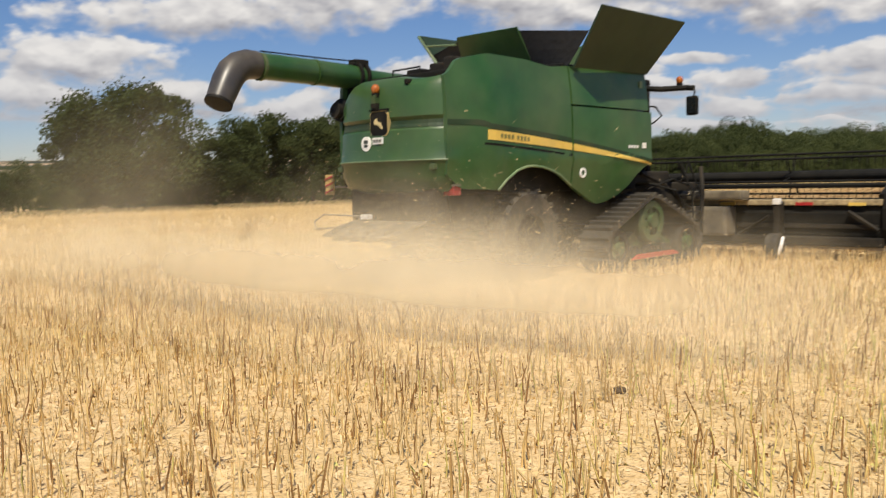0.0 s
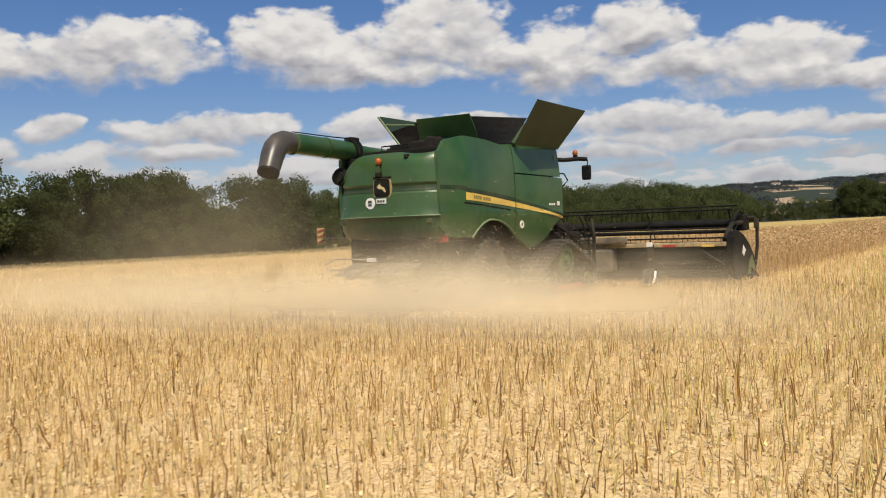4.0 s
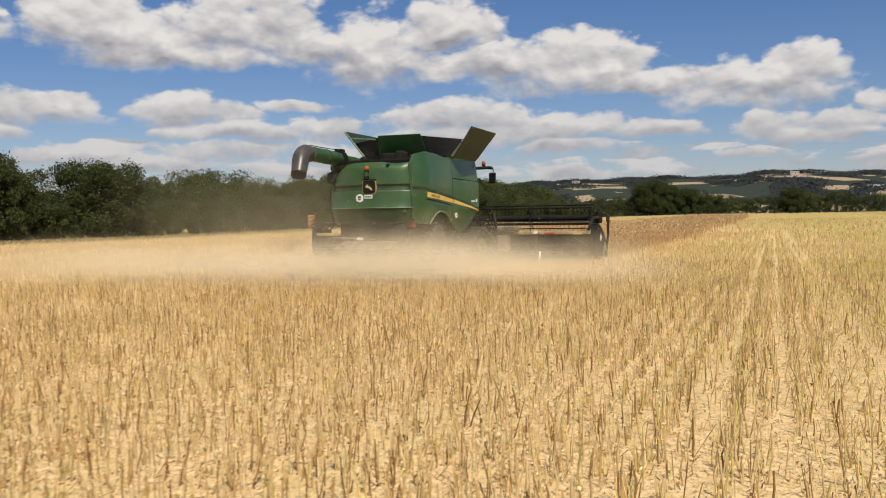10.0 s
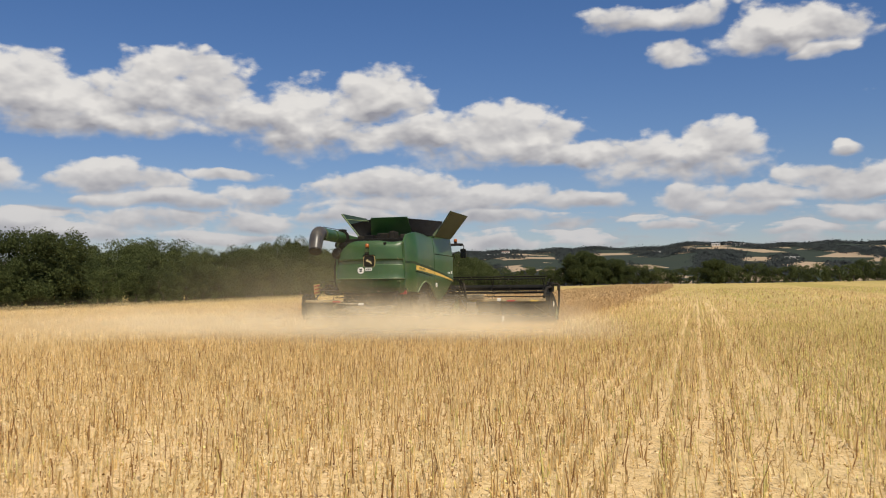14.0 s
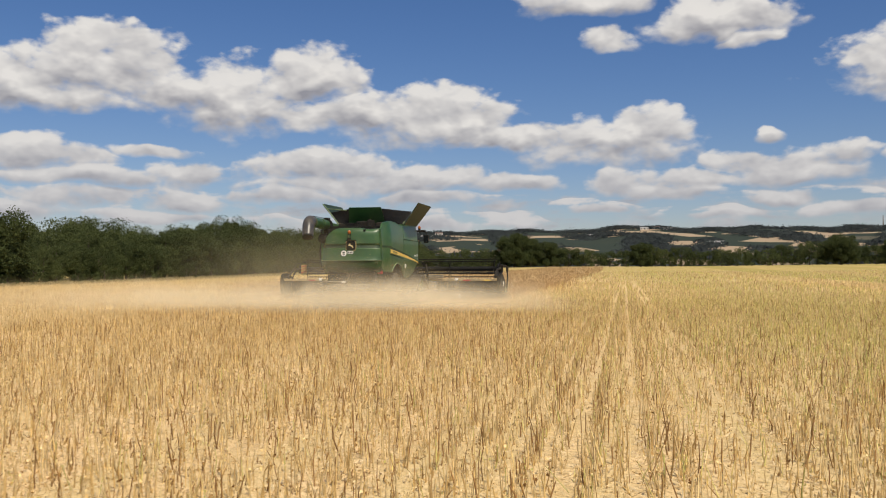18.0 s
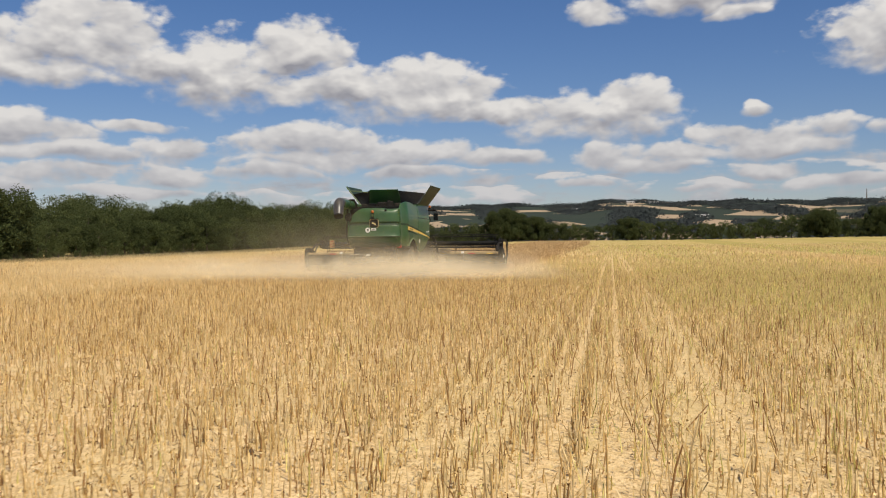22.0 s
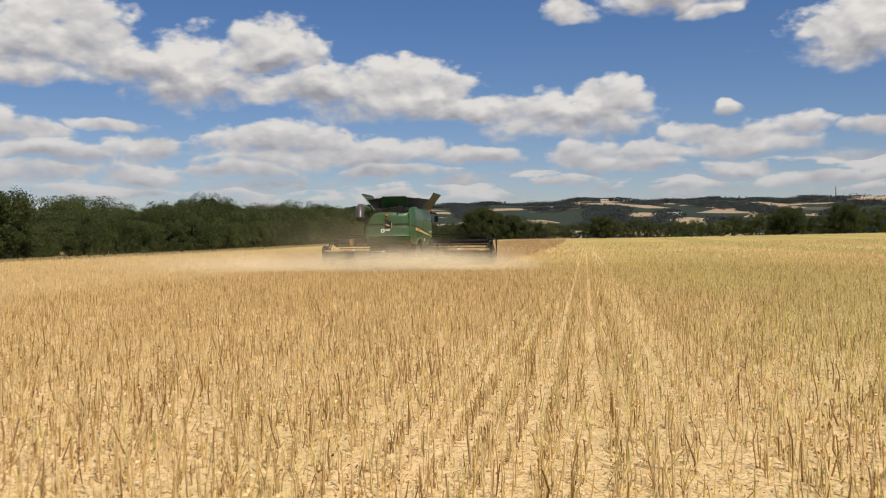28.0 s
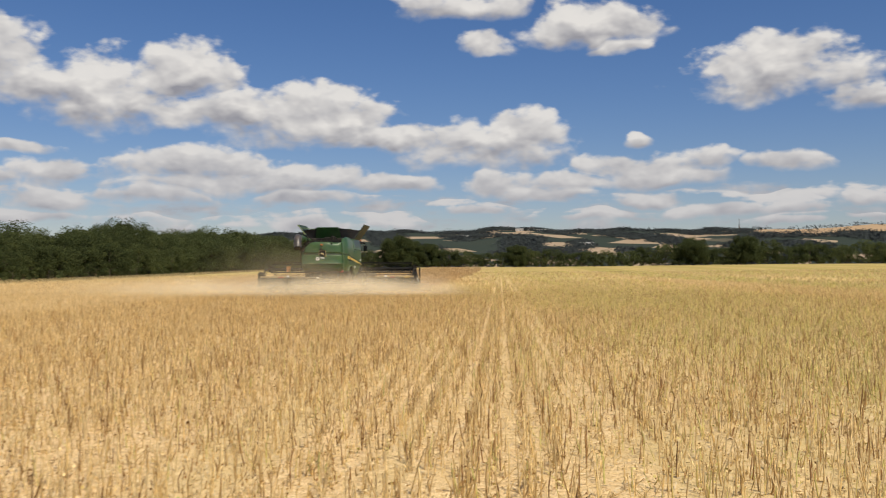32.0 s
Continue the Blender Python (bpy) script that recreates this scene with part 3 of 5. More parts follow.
def leaf_quads(centres, size, r):
    """Small bent leaf sprays at the given places, turned at random."""
    n = len(centres)
    a = r.normal(size=(n, 3))
    a /= np.linalg.norm(a, axis=1)[:, None]
    b = np.cross(a, r.normal(size=(n, 3)))
    b /= np.linalg.norm(b, axis=1)[:, None]
    s = (size * r.uniform(0.55, 1.35, n))[:, None]
    tip = np.cross(a, b) * s * 0.35
    v = np.stack([centres - a * s * 0.5, centres + b * s * 0.42 + tip, centres + a * s * 0.55, centres - b * s * 0.42 + tip], 1).reshape(-1, 3)
    return v, np.arange(4 * n).reshape(-1, 4)


def crown_points(r, n, lobes, low, wide):
    """Places for leaves on the shells of a few heaped lobes inside a unit-high tree."""
    centres, sizes = [], []
    for i in range(lobes):
        h = r.uniform(low + 0.1, 0.84)
        reach = wide * (0.52 - 0.36 * max(0, h - 0.5))
        a = r.uniform(0, 6.28)
        d = reach * math.sqrt(r.uniform(0.05, 1))
        centres.append((d * math.cos(a), d * math.sin(a), h))
        sizes.append(r.uniform(0.06, 0.165))
    centres.append((0, 0, 0.82)), sizes.append(0.15)
    centres, sizes = np.array(centres), np.array(sizes)
    pick = r.integers(0, len(centres), n)
    d = r.normal(size=(n, 3))
    d /= np.linalg.norm(d, axis=1)[:, None]
    p = centres[pick] + d * (sizes[pick] * np.abs(r.normal(0.9, 0.17, n)))[:, None] * (1, 1, 0.85)
    return p[p[:, 2] > low * 0.5]


def tree_master(kind, seed, leaves, lobes, low, wide, leaf, material, label, category):
    r = np.random.default_rng(seed)
    ob = thing(kind, label, category)
    bm = bmesh.new()
    ring = None
    for z, rad in ((-0.02, 0.03), (0.12, 0.022), (0.4, 0.016), (0.75, 0.006)):
        now = [bm.verts.new((rad * math.cos(a) + 0.02 * z * math.sin(seed), rad * math.sin(a), z)) for a in np.arange(7) * 0.8976]
        if ring:
            for i in range(7):
                bm.faces.new((ring[i], ring[(i + 1) % 7], now[(i + 1) % 7], now[i]))
        ring = now
    for k in range(6):
        a, z = k * 1.05 + seed, 0.2 + 0.07 * k
        s, e = Vector((0, 0, z)), Vector((0.24 * wide * math.cos(a), 0.24 * wide * math.sin(a), z + 0.22))
        side = (e - s).cross(Vector((0, 0, 1))).normalized() * 0.009
        up = Vector((0, 0, 0.009))
        base = [bm.verts.new(s + o) for o in (side, up, -side, -up)]
        tip = bm.verts.new(e)
        for i in range(4):
            bm.faces.new((base[i], base[(i + 1) % 4], tip))
    part("trunk", bm, M_bark, ob)
    v, f = leaf_quads(crown_points(r, leaves, lobes, low, wide), leaf, r)
    crown = raw_mesh("crown", v, f, material)
    crown.parent = ob
    return ob


broad = [tree_master("tree", 11 + i, 36000, 85, 0.05, 1.08, 0.0215, M_leaf, "broad dark green field tree with an uneven leafy crown", "tree") for i in range(3)]
bushy = [tree_master("tree", 31 + i, 15000, 52, 0.02, 1.25, 0.0215, m, "dense green woodland tree leafy down to the ground", "tree") for i, m in enumerate((M_leaf, M_leaf_pale, M_leaf, M_leaf_pale))]
bush = [tree_master("bush", 51 + i, 3600, 11, 0.0, 2.0, 0.052, m, "low rounded green bush on the wood's edge", "bush") for i, m in enumerate((M_leaf_pale, M_leaf))]
used = set()


def plant(kinds, x, y, height, girth=1.0, group=""):
    ob = kinds[int(rng.integers(len(kinds)))]
    m = Matrix.LocRotScale((x, y, float(land(x, y)) - 0.1), Euler((0, 0, rng.uniform(0, 6.28))), None)
    ob.scale = (1, 1, 1)
    made = ob if ob.name not in used else copy_thing(ob, m)
    used.add(ob.name)
    made.matrix_basis = m @ Matrix.Diagonal((height * girth, height * girth, height, 1))
    if group:
        made["group"] = group
    return made


def by_bearing(az, eye_y, away, top):
    """Where a tree stands on the line x = 10.8 - away at that bearing, and how high it reaches to stand at that elevation."""
    y = eye_y + away / math.tan(radians(-az))
    d = away / math.sin(radians(-az))
    return 10.8 - away, y, 1.64 + d * math.tan(radians(top)) - float(land(10.8 - away, y))


# single trees on the near headland
for az, eye_y, top, girth in ((-73, -10, 6.0, 1.0), (-68.2, -10, 7.4, 0.95), (-63.8, -10, 6.2, 0.9), (-60.6, -10, 0.9, 1.6), (-57.5, -11, 3.2, 0.8), (-54.6, -13, 4.4, 0.75), (-51.5, -14, 3.9, 0.8),
                              (-49.6, -16, 4.3, 0.7), (-47.4, -17, 3.5, 0.8), (-44.9, -20, 1.8, 1.0), (-41.2, -22, 3.75, 0.98)):
    x, y, h = by_bearing(az, eye_y, 108, top)
    plant(broad, x, y, h * 1.08, girth * 1.05, "trees along the headland")
# the wood behind and beyond them
WOOD_AZ, WOOD_EL = [-62, -57, -53, -49.5, -46, -42, -38.5, -35, -30, -27, -24.6, -22.2, -17, -14, -11], [2.2, 1.6, 1.0, 1.0, 1.5, 1.6, 2.4, 3.0, 3.0, 2.7, 3.25, 2.5, 2.35, 1.9, 1.6]
for row, (away, drop) in enumerate(((109, 0.62), (115, 0.86), (123, 1.0))):
    y = -70.0
    while y < 470:
        az = -math.degrees(math.atan2(away, max(20.0, y + 36)))
        top = float(np.interp(az, WOOD_AZ, WOOD_EL)) * rng.uniform(0.9, 1.04)
        d = math.hypot(away, max(20.0, y + 36))
        h = 1.64 + d * math.tan(radians(top)) + 0.6
        plant(bushy, 10.8 - away - rng.uniform(-3, 3), y, h * drop * rng.uniform(1.0, 1.12), rng.uniform(0.72, 0.95), "trees of the wood")
        y += h * drop * rng.uniform(0.62, 0.85)
y = 30.0
while y < 330:
    plant(bush, 10.8 - 103 - rng.uniform(-2, 3), y, rng.uniform(2.4, 4.6), rng.uniform(0.7, 1.0), "bushes along the wood")
    y += rng.uniform(5, 11)
# the hedge across the far end of the field
x = -120.0
while x < 230:
    az = math.degrees(math.atan2(x - 10.8, 384))
    h = rng.uniform(6.2, 9.4) + 2.6 * float(smooth(7, 15, az)) * rng.uniform(0.5, 1)
    plant(bushy, x, 346 + rng.uniform(-5, 5) + 0.02 * x, h, rng.uniform(0.8, 1.15), "trees of the far hedge")
    x += rng.uniform(4.6, 6.6)
x = -118.0
while x < 230:
    plant(bush, x, 339 + rng.uniform(-2, 2) + 0.02 * x, rng.uniform(2.6, 4.4), rng.uniform(0.9, 1.2), "bushes along the far hedge")
    x += rng.uniform(4.5, 6.5)
for az, h in ((-6.8, 15.5), (-6.2, 13.5), (-4.9, 11.5), (12.3, 13.0), (15.4, 13.5), (1.0, 10.5)):
    plant(broad, 10.8 + 380 * math.tan(radians(az)), 342, h, 0.85, "tall trees in the far hedge")

# rough dry grass at the foot of the wood
n = 52000
sx, sy = 10.8 - rng.uniform(94, 105, n), rng.uniform(10, 350, n)
c = np.stack([sx, sy, land(sx, sy) + 0.55 * rng.uniform(0, 1, n) ** 2], -1)
v, f = leaf_quads(c, 0.19, rng)
tagged(raw_mesh("dry_grass", v, f, M_dry_grass), "rough dry grass along the edge of the wood", "grass", kind="stuff")

# woods and hedgerows scattered over the far hills
n = 46000
az, rr = rng.uniform(-22, 34, n), rng.uniform(900, 2720, n)
px_, py_ = HUB[0] + rr * np.sin(np.radians(az)), HUB[1] + rr * np.cos(np.radians(az))
mask = np.array([noise.noise((a * 0.35, b * 0.0042, 3.0)) + 0.8 * max(0, (b - 2250) / 400) * (1.6 - 0.05 * a) > 0.1 for a, b in zip(az, rr)])
mask &= ~((px_ > 600) & (py_ > 1860) & (rng.uniform(size=n) > 0.06))
px_, py_ = px_[mask][:13000], py_[mask][:13000]
pz_ = land(px_, py_)
cc = np.repeat(np.stack([px_, py_, pz_], -1), 14, axis=0)
cc += rng.normal(size=cc.shape) * (8, 8, 2.4) + (0, 0, 3.2)
v, f = leaf_quads(cc, 3.4, rng)
tagged(raw_mesh("hill_woods", v, f, M_far_woods_haze), "dark woods and hedgerows scattered over distant hills, haze blue in their colour", "woods", kind="stuff")


def far_house(az, r, w):
    x, y = HUB[0] + r * math.sin(radians(az)), HUB[1] + r * math.cos(radians(az))
    ob = thing("house", "long low pale farm building on a distant hill", "house", "houses on the hill", (x, y, float(land(x, y))))
    bm = bmesh.new()
    bmesh.ops.create_cube(bm, size=1, matrix=Matrix.Translation((0, 0, 2.0)) @ Matrix.Diagonal((w, 9, 5, 1)))
    part("wall", bm, M_house, ob)
    bm = bmesh.new()
    e = [bm.verts.new(p) for p in ((-w / 2 - 0.4, -5, 4.3), (w / 2 + 0.4, -5, 4.3), (w / 2 + 0.4, 5, 4.3), (-w / 2 - 0.4, 5, 4.3), (-w / 2 - 0.4, 0, 6.8), (w / 2 + 0.4, 0, 6.8))]
    for idx in ((0, 1, 5, 4), (2, 3, 4, 5), (0, 4, 3), (1, 2, 5), (3, 2, 1, 0)):
        bm.faces.new([e[i] for i in idx])
    part("roof", bm, M_roof if w < 20 else M_slate, ob)
    for k in range(3):
        bm = bmesh.new()
        bmesh.ops.create_cube(bm, size=1, matrix=Matrix.Translation((-w / 3 + k * w / 3, -4.52, 2.6)) @ Matrix.Diagonal((1.6, 0.12, 2.0, 1)))
        part("window", bm, M_glass, ob)


for az, r, w in ((-12.4, 2080, 26), (-11.6, 2240, 18), (1.2, 2300, 20), (1.9, 2330, 16), (2.6, 2290, 24), (3.3, 2350, 18), (5.4, 1800, 30), (-2.2, 2100, 22)):
    far_house(az, r, w)
mast = thing("radio_mast", "thin grey lattice mast on the far ridge", "mast", at=(HUB[0] + 2600 * math.sin(radians(14.6)), HUB[1] + 2600 * math.cos(radians(14.6)), 90))
bm = bmesh.new()
bmesh.ops.create_cone(bm, cap_ends=True, segments=6, radius1=2.2, radius2=0.7, depth=46, matrix=Matrix.Translation((0, 0, 23)))
part("pole", bm, M_grey, mast)


# ---- mesh shapes for the machine ----
def box(bm, x0, x1, y0, y1, z0, z1, bevel=0.0, m=None):
    mat4 = Matrix.Translation(((x0 + x1) / 2, (y0 + y1) / 2, (z0 + z1) / 2)) @ Matrix.Diagonal((abs(x1 - x0), abs(y1 - y0), abs(z1 - z0), 1))
    r = bmesh.ops.create_cube(bm, size=1, matrix=(m @ mat4) if m else mat4)
    if bevel:
        edges = list({e for v in r["verts"] for e in v.link_edges})
        bmesh.ops.bevel(bm, geom=edges, offset=bevel, segments=2, affect="EDGES", profile=0.6)
    return bm


def bx(*a, **k):
    return box(bmesh.new(), *a, **k)


def tube(bm, pts, rad, n=8, caps=True):
    """A pipe along points; rad is one radius or one for each point."""
    pts = [Vector(p) for p in pts]
    rads = rad if isinstance(rad, (list, tuple)) else [rad] * len(pts)
    ring = None
    first = None
    ref = Vector((0.31, 0.17, 0.93))
    for i, p in enumerate(pts):
        d = (pts[min(i + 1, len(pts) - 1)] - pts[max(i - 1, 0)]).normalized()
        u = d.cross(ref).normalized()
        w = d.cross(u)
        now = [bm.verts.new(p + (u * math.cos(a) + w * math.sin(a)) * rads[i]) for a in (k * 2 * math.pi / n for k in range(n))]
        if ring:
            for k in range(n):
                bm.faces.new((ring[k], ring[(k + 1) % n], now[(k + 1) % n], now[k]))
        else:
            first = now
        ring = now
    if caps:
        bm.faces.new(first[::-1]), bm.faces.new(ring)
    return bm


def pipe(pts, rad, n=8):
    return tube(bmesh.new(), pts, rad, n)


def slab(outline, x0, x1, bm=None, axis="x"):
    """A plate with the given outline (a, b) drawn across the axis, from x0 to x1 along it."""
    bm = bm or bmesh.new()
    put = {"x": lambda s, a, b: (s, a, b), "y": lambda s, a, b: (a, s, b), "z": lambda s, a, b: (a, b, s)}[axis]
    lo, hi = [bm.verts.new(put(x0, a, b)) for a, b in outline], [bm.verts.new(put(x1, a, b)) for a, b in outline]
    n = len(outline)
    bm.faces.new(lo[::-1]), bm.faces.new(hi)
    for i in range(n):
        bm.faces.new((lo[i], lo[(i + 1) % n], hi[(i + 1) % n], hi[i]))
    bmesh.ops.recalc_face_normals(bm, faces=bm.faces)
    return bm


def disc(x0, x1, y, z, r, n=28, bm=None, hole=0.0):
    """A drum or ring lying across the machine (along x)."""
    outline = [(y + r * math.cos(a), z + r * math.sin(a)) for a in (k * 2 * math.pi / n for k in range(n))]
    if not hole:
        return slab(outline, x0, x1, bm)
    bm = bm or bmesh.new()
    rings = []
    for x, q in ((x0, hole), (x0, r * 0.93), (x0 + 0.12 * (x1 - x0), r), (x1 - 0.12 * (x1 - x0), r), (x1, r * 0.93), (x1, hole)):
        rings.append([bm.verts.new((x, y + q * math.cos(a), z + q * math.sin(a))) for a in (k * 2 * math.pi / n for k in range(n))])
    for a, b in zip(rings, rings[1:] + rings[:1]):
        for k in range(n):
            bm.faces.new((a[k], a[(k + 1) % n], b[(k + 1) % n], b[k]))
    bmesh.ops.recalc_face_normals(bm, faces=bm.faces)
    return bm


def sheet(rows, depth):
    """A curved panel: a grid of points with a back face set off by depth (a vector)."""
    bm = bmesh.new()
    depth = Vector(depth)
    fr = [[bm.verts.new(p) for p in row] for row in rows]
    bk = [[bm.verts.new(Vector(p) + depth) for p in row] for row in rows]
    h, w = len(rows), len(rows[0])
    for i in range(h - 1):
        for j in range(w - 1):
            bm.faces.new((fr[i][j], fr[i][j + 1], fr[i + 1][j + 1], fr[i + 1][j]))
            bm.faces.new((bk[i][j], bk[i + 1][j], bk[i + 1][j + 1], bk[i][j + 1]))
    rim = [(0, j) for j in range(w)] + [(i, w - 1) for i in range(1, h)] + [(h - 1, j) for j in range(w - 2, -1, -1)] + [(i, 0) for i in range(h - 2, 0, -1)]
    for a, b in zip(rim, rim[1:] + rim[:1]):
        bm.faces.new((fr[a[0]][a[1]], bk[a[0]][a[1]], bk[b[0]][b[1]], fr[b[0]][b[1]]))
    bmesh.ops.recalc_face_normals(bm, faces=bm.faces)
    return bm


# ---- the combine harvester: tail at y = 0, driving towards +y ----
combine = thing("combine_harvester", "large green combine harvester with raised tank flaps, dusty, standing in stubble", "harvester")

# tail hood: bulging, tucked in below the pressed line, with a shallow groove at mid height
HOOD = ((1.50, 0.20, -1.10, 1.16), (1.60, 0.06, -1.16, 1.2), (1.75, -0.02, -1.22, 1.24), (1.95, -0.05, -1.26, 1.27), (1.985, -0.075, -1.27, 1.275), (2.02, -0.055, -1.27, 1.275),
        (2.2, -0.035, -1.25, 1.27), (2.45, -0.015, -1.21, 1.26), (2.51, 0.035, -1.2, 1.26), (2.60, 0.045, -1.18, 1.26), (2.66, 0.0, -1.16, 1.255),
        (2.84, 0.01, -1.09, 1.25), (3.00, 0.03, -0.97, 1.24), (3.12, 0.05, -0.84, 1.235), (3.22, 0.09, -0.70, 1.23), (3.28, 0.16, -0.55, 1.225), (3.30, 0.28, -0.44, 1.22))
rows = []
for z, off, xl, xr in HOOD:
    row = []
    for k in range(21):
        s = k / 20
        x = xl + (xr - xl) * s
        y = off - 0.27 * (1 - (x / 1.3) ** 2) + 0.10 * max(0, abs(x) - 1.05) / 0.2
        drop = 0.05 * math.sin(math.pi * min(1, max(0, (x - 0.35) / 0.85))) if z > 3.15 else 0.0
        row.append((x, y, z - drop))
    rows.append(row)
hood = soft_shade(part("rear_hood", sheet(rows, (0, 0.5, 0)), M_green, combine, "glossy green bulging tail hood"), 28)
part("pressed_line", pipe([(x, -0.085 - 0.27 * (1 - (x / 1.3) ** 2) + 0.10 * max(0, abs(x) - 1.05) / 0.2, 1.987) for x in np.linspace(-1.26, 1.27, 15)], 0.012, 6), M_rim, hood)
# strip laid in the hood's groove, its shade put into the colour
groove_rows = []
for z in (2.49, 2.545, 2.60):
    off = float(np.interp(z, [h[0] for h in HOOD], [h[1] for h in HOOD])) - 0.012
    groove_rows.append([(x, off - 0.27 * (1 - (x / 1.3) ** 2) + 0.10 * max(0, abs(x) - 1.05) / 0.2, z) for x in np.linspace(-1.17, 1.215, 21)])
part("hood_groove", sheet(groove_rows, (0, 0.03, 0)), M_groove_shade, hood, "dark strip across the hood, painted as the shade in its recessed line")
for x in (-1.03, 0.98):
    part("hand_grip", bx(x - 0.14, x + 0.14, -0.14, 0.03, 1.84, 1.93, 0.02), M_green_dusty, hood)

# side panels, both sides
LOW = [(0.0, 1.76), (0.29, 1.54), (0.98, 1.51), (1.15, 1.67), (1.4, 1.82), (1.62, 1.88), (1.8, 1.89), (2.05, 1.87), (2.3, 1.81), (2.51, 1.73), (2.8, 1.56)]
TOP = [(0.0, 3.24), (0.11, 3.29), (0.28, 3.50), (0.8, 3.61), (1.72, 3.59), (2.32, 3.52), (2.8, 3.56)]
LOW_F = [(2.83, 1.54), (3.16, 1.38), (3.45, 1.25), (3.62, 1.21), (3.85, 1.25), (4.2, 1.38), (4.45, 1.53), (4.68, 1.73), (4.9, 1.86), (5.12, 1.93)]


def flank(y, z):
    """How far out the side panels stand."""
    x = 1.265 + 0.20 * float(smooth(0, 0.9, y)) + 0.12 * float(smooth(2.0, 5.0, y))
    x -= 0.10 * max(0.0, (z - 2.6) / 1.0) ** 2
    x -= 0.10 * max(0.0, (2.0 - z) / 0.7) ** 1.5
    return x + (0.02 if 1.95 < z < 2.05 else 0.0)


def side_rows(side, ys, low, top, n=15):
    out = []
    for y in ys:
        z0 = float(np.interp(y, [p[0] for p in low], [p[1] for p in low]))
        z1 = float(np.interp(y, [p[0] for p in top], [p[1] for p in top]))
        out.append([(side * (flank(y, z0 + (z1 - z0) * k / n)), y, z0 + (z1 - z0) * k / n) for k in range(n + 1)])
    return out


def band(side, y0, y1, mid, thick, lift, n=14):
    """A strip lying on the flank along a falling curve."""
    out = []
    for k in range(n + 1):
        y = y0 + (y1 - y0) * k / n
        out.append([(side * (flank(y, mid(y) + d * thick(y)) + lift), y, mid(y) + d * thick(y)) for d in (-0.5, 0, 0.5)])
    return sheet(out, (-side * 0.02, 0, 0))


stripe_mid = lambda y: 2.365 - 0.055 * (y - 0.7) - 0.011 * (y - 0.7) ** 2
stripe_thick = lambda y: 0.155 - 0.012 * (y - 0.7) - 0.0035 * (y - 0.7) ** 2
groove_mid = lambda y: 2.545 - 0.035 * float(smooth(0.55, 0.8, y)) if y < 0.8 else stripe_mid(y) + stripe_thick(y) / 2 + 0.05
for side in (1, -1):
    rear = soft_shade(part("side_panel", sheet(side_rows(side, np.linspace(0.006, 2.79, 34), LOW, TOP), (-side * 0.07, 0, 0)), M_green, combine, "curved green rear side panel with a wheel arch"), 30)
    lip = [(side * (flank(y, z) + 0.006), y, z - 0.01) for y, z in LOW[2:]]
    part("arch_lip", pipe(lip, 0.022, 6), M_rim, rear)
    part("stripe", band(side, 0.72, 2.79, stripe_mid, stripe_thick, 0.012), M_yellow, rear, "faded yellow stripe")
    for k in range(8):
        y = 0.98 + k * 0.085 + (0.05 if k > 3 else 0)
        part("stripe_mark", bx(side * (flank(y, 2.34) + 0.012), side * (flank(y, 2.34) + 0.018), y, y + 0.055, stripe_mid(y) - 0.035, stripe_mid(y) + 0.035), M_olive, rear)
    # flat strips without a recess: the grooves' shade drawn as dark colour
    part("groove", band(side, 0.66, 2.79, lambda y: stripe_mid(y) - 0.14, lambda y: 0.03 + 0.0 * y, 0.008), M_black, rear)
    part("upper_groove", band(side, 0.02, 2.79, groove_mid, lambda y: 0.085, 0.006, 28), M_groove_shade, rear)
    front = soft_shade(part("front_side_panel", sheet(side_rows(side, np.linspace(2.835, 5.12, 28), LOW_F, [(2.8, 2.89), (5.2, 2.86)]), (-side * 0.07, 0, 0)), M_green, combine, "green front side panel cut away over the track"), 30)
    part("stripe", band(side, 2.84, 5.1, stripe_mid, stripe_thick, 0.012), M_yellow, front, "faded yellow stripe tapering to a point")
    # the same painted groove shade carried on to the front panel
    part("upper_groove", band(side, 2.84, 5.1, groove_mid, lambda y: 0.06 - 0.012 * (y - 2.8), 0.006), M_groove_shade, front)
    upper = soft_shade(part("upper_side_panel", sheet(side_rows(side, np.linspace(2.835, 5.03, 18), [(2.8, 2.92), (5.2, 2.89)], [(2.8, 3.57), (5.2, 3.59)]), (-side * 0.07, 0, 0)), M_green, combine), 30)
    part("panel_sticker", bx(side * (flank(4.85, 2.25) + 0.002), side * (flank(4.85, 2.25) + 0.014), 4.80, 4.92, 2.20, 2.30), M_white, front)
    for k in range(4):
        part("model_mark", bx(side * (flank(4.5, 2.22) + 0.002), side * (flank(4.5, 2.22) + 0.01), 4.36 + k * 0.085, 4.42 + k * 0.085, 2.20, 2.25), M_white, front)
    part("lift_eye", disc(side * (flank(3.05, 1.78) - 0.01), side * (flank(3.05, 1.78) + 0.016), 3.1, 1.76, 0.09, 16, hole=0.05), M_white, front, "white ring decal")
    for k in range(2):
        part("vent_sticker", bx(side * (flank(4.8, 3.3) + 0.002), side * (flank(4.8, 3.3) + 0.012), 4.78, 4.88, 3.08 + 0.22 * k, 3.2 + 0.22 * k), M_rim, upper)

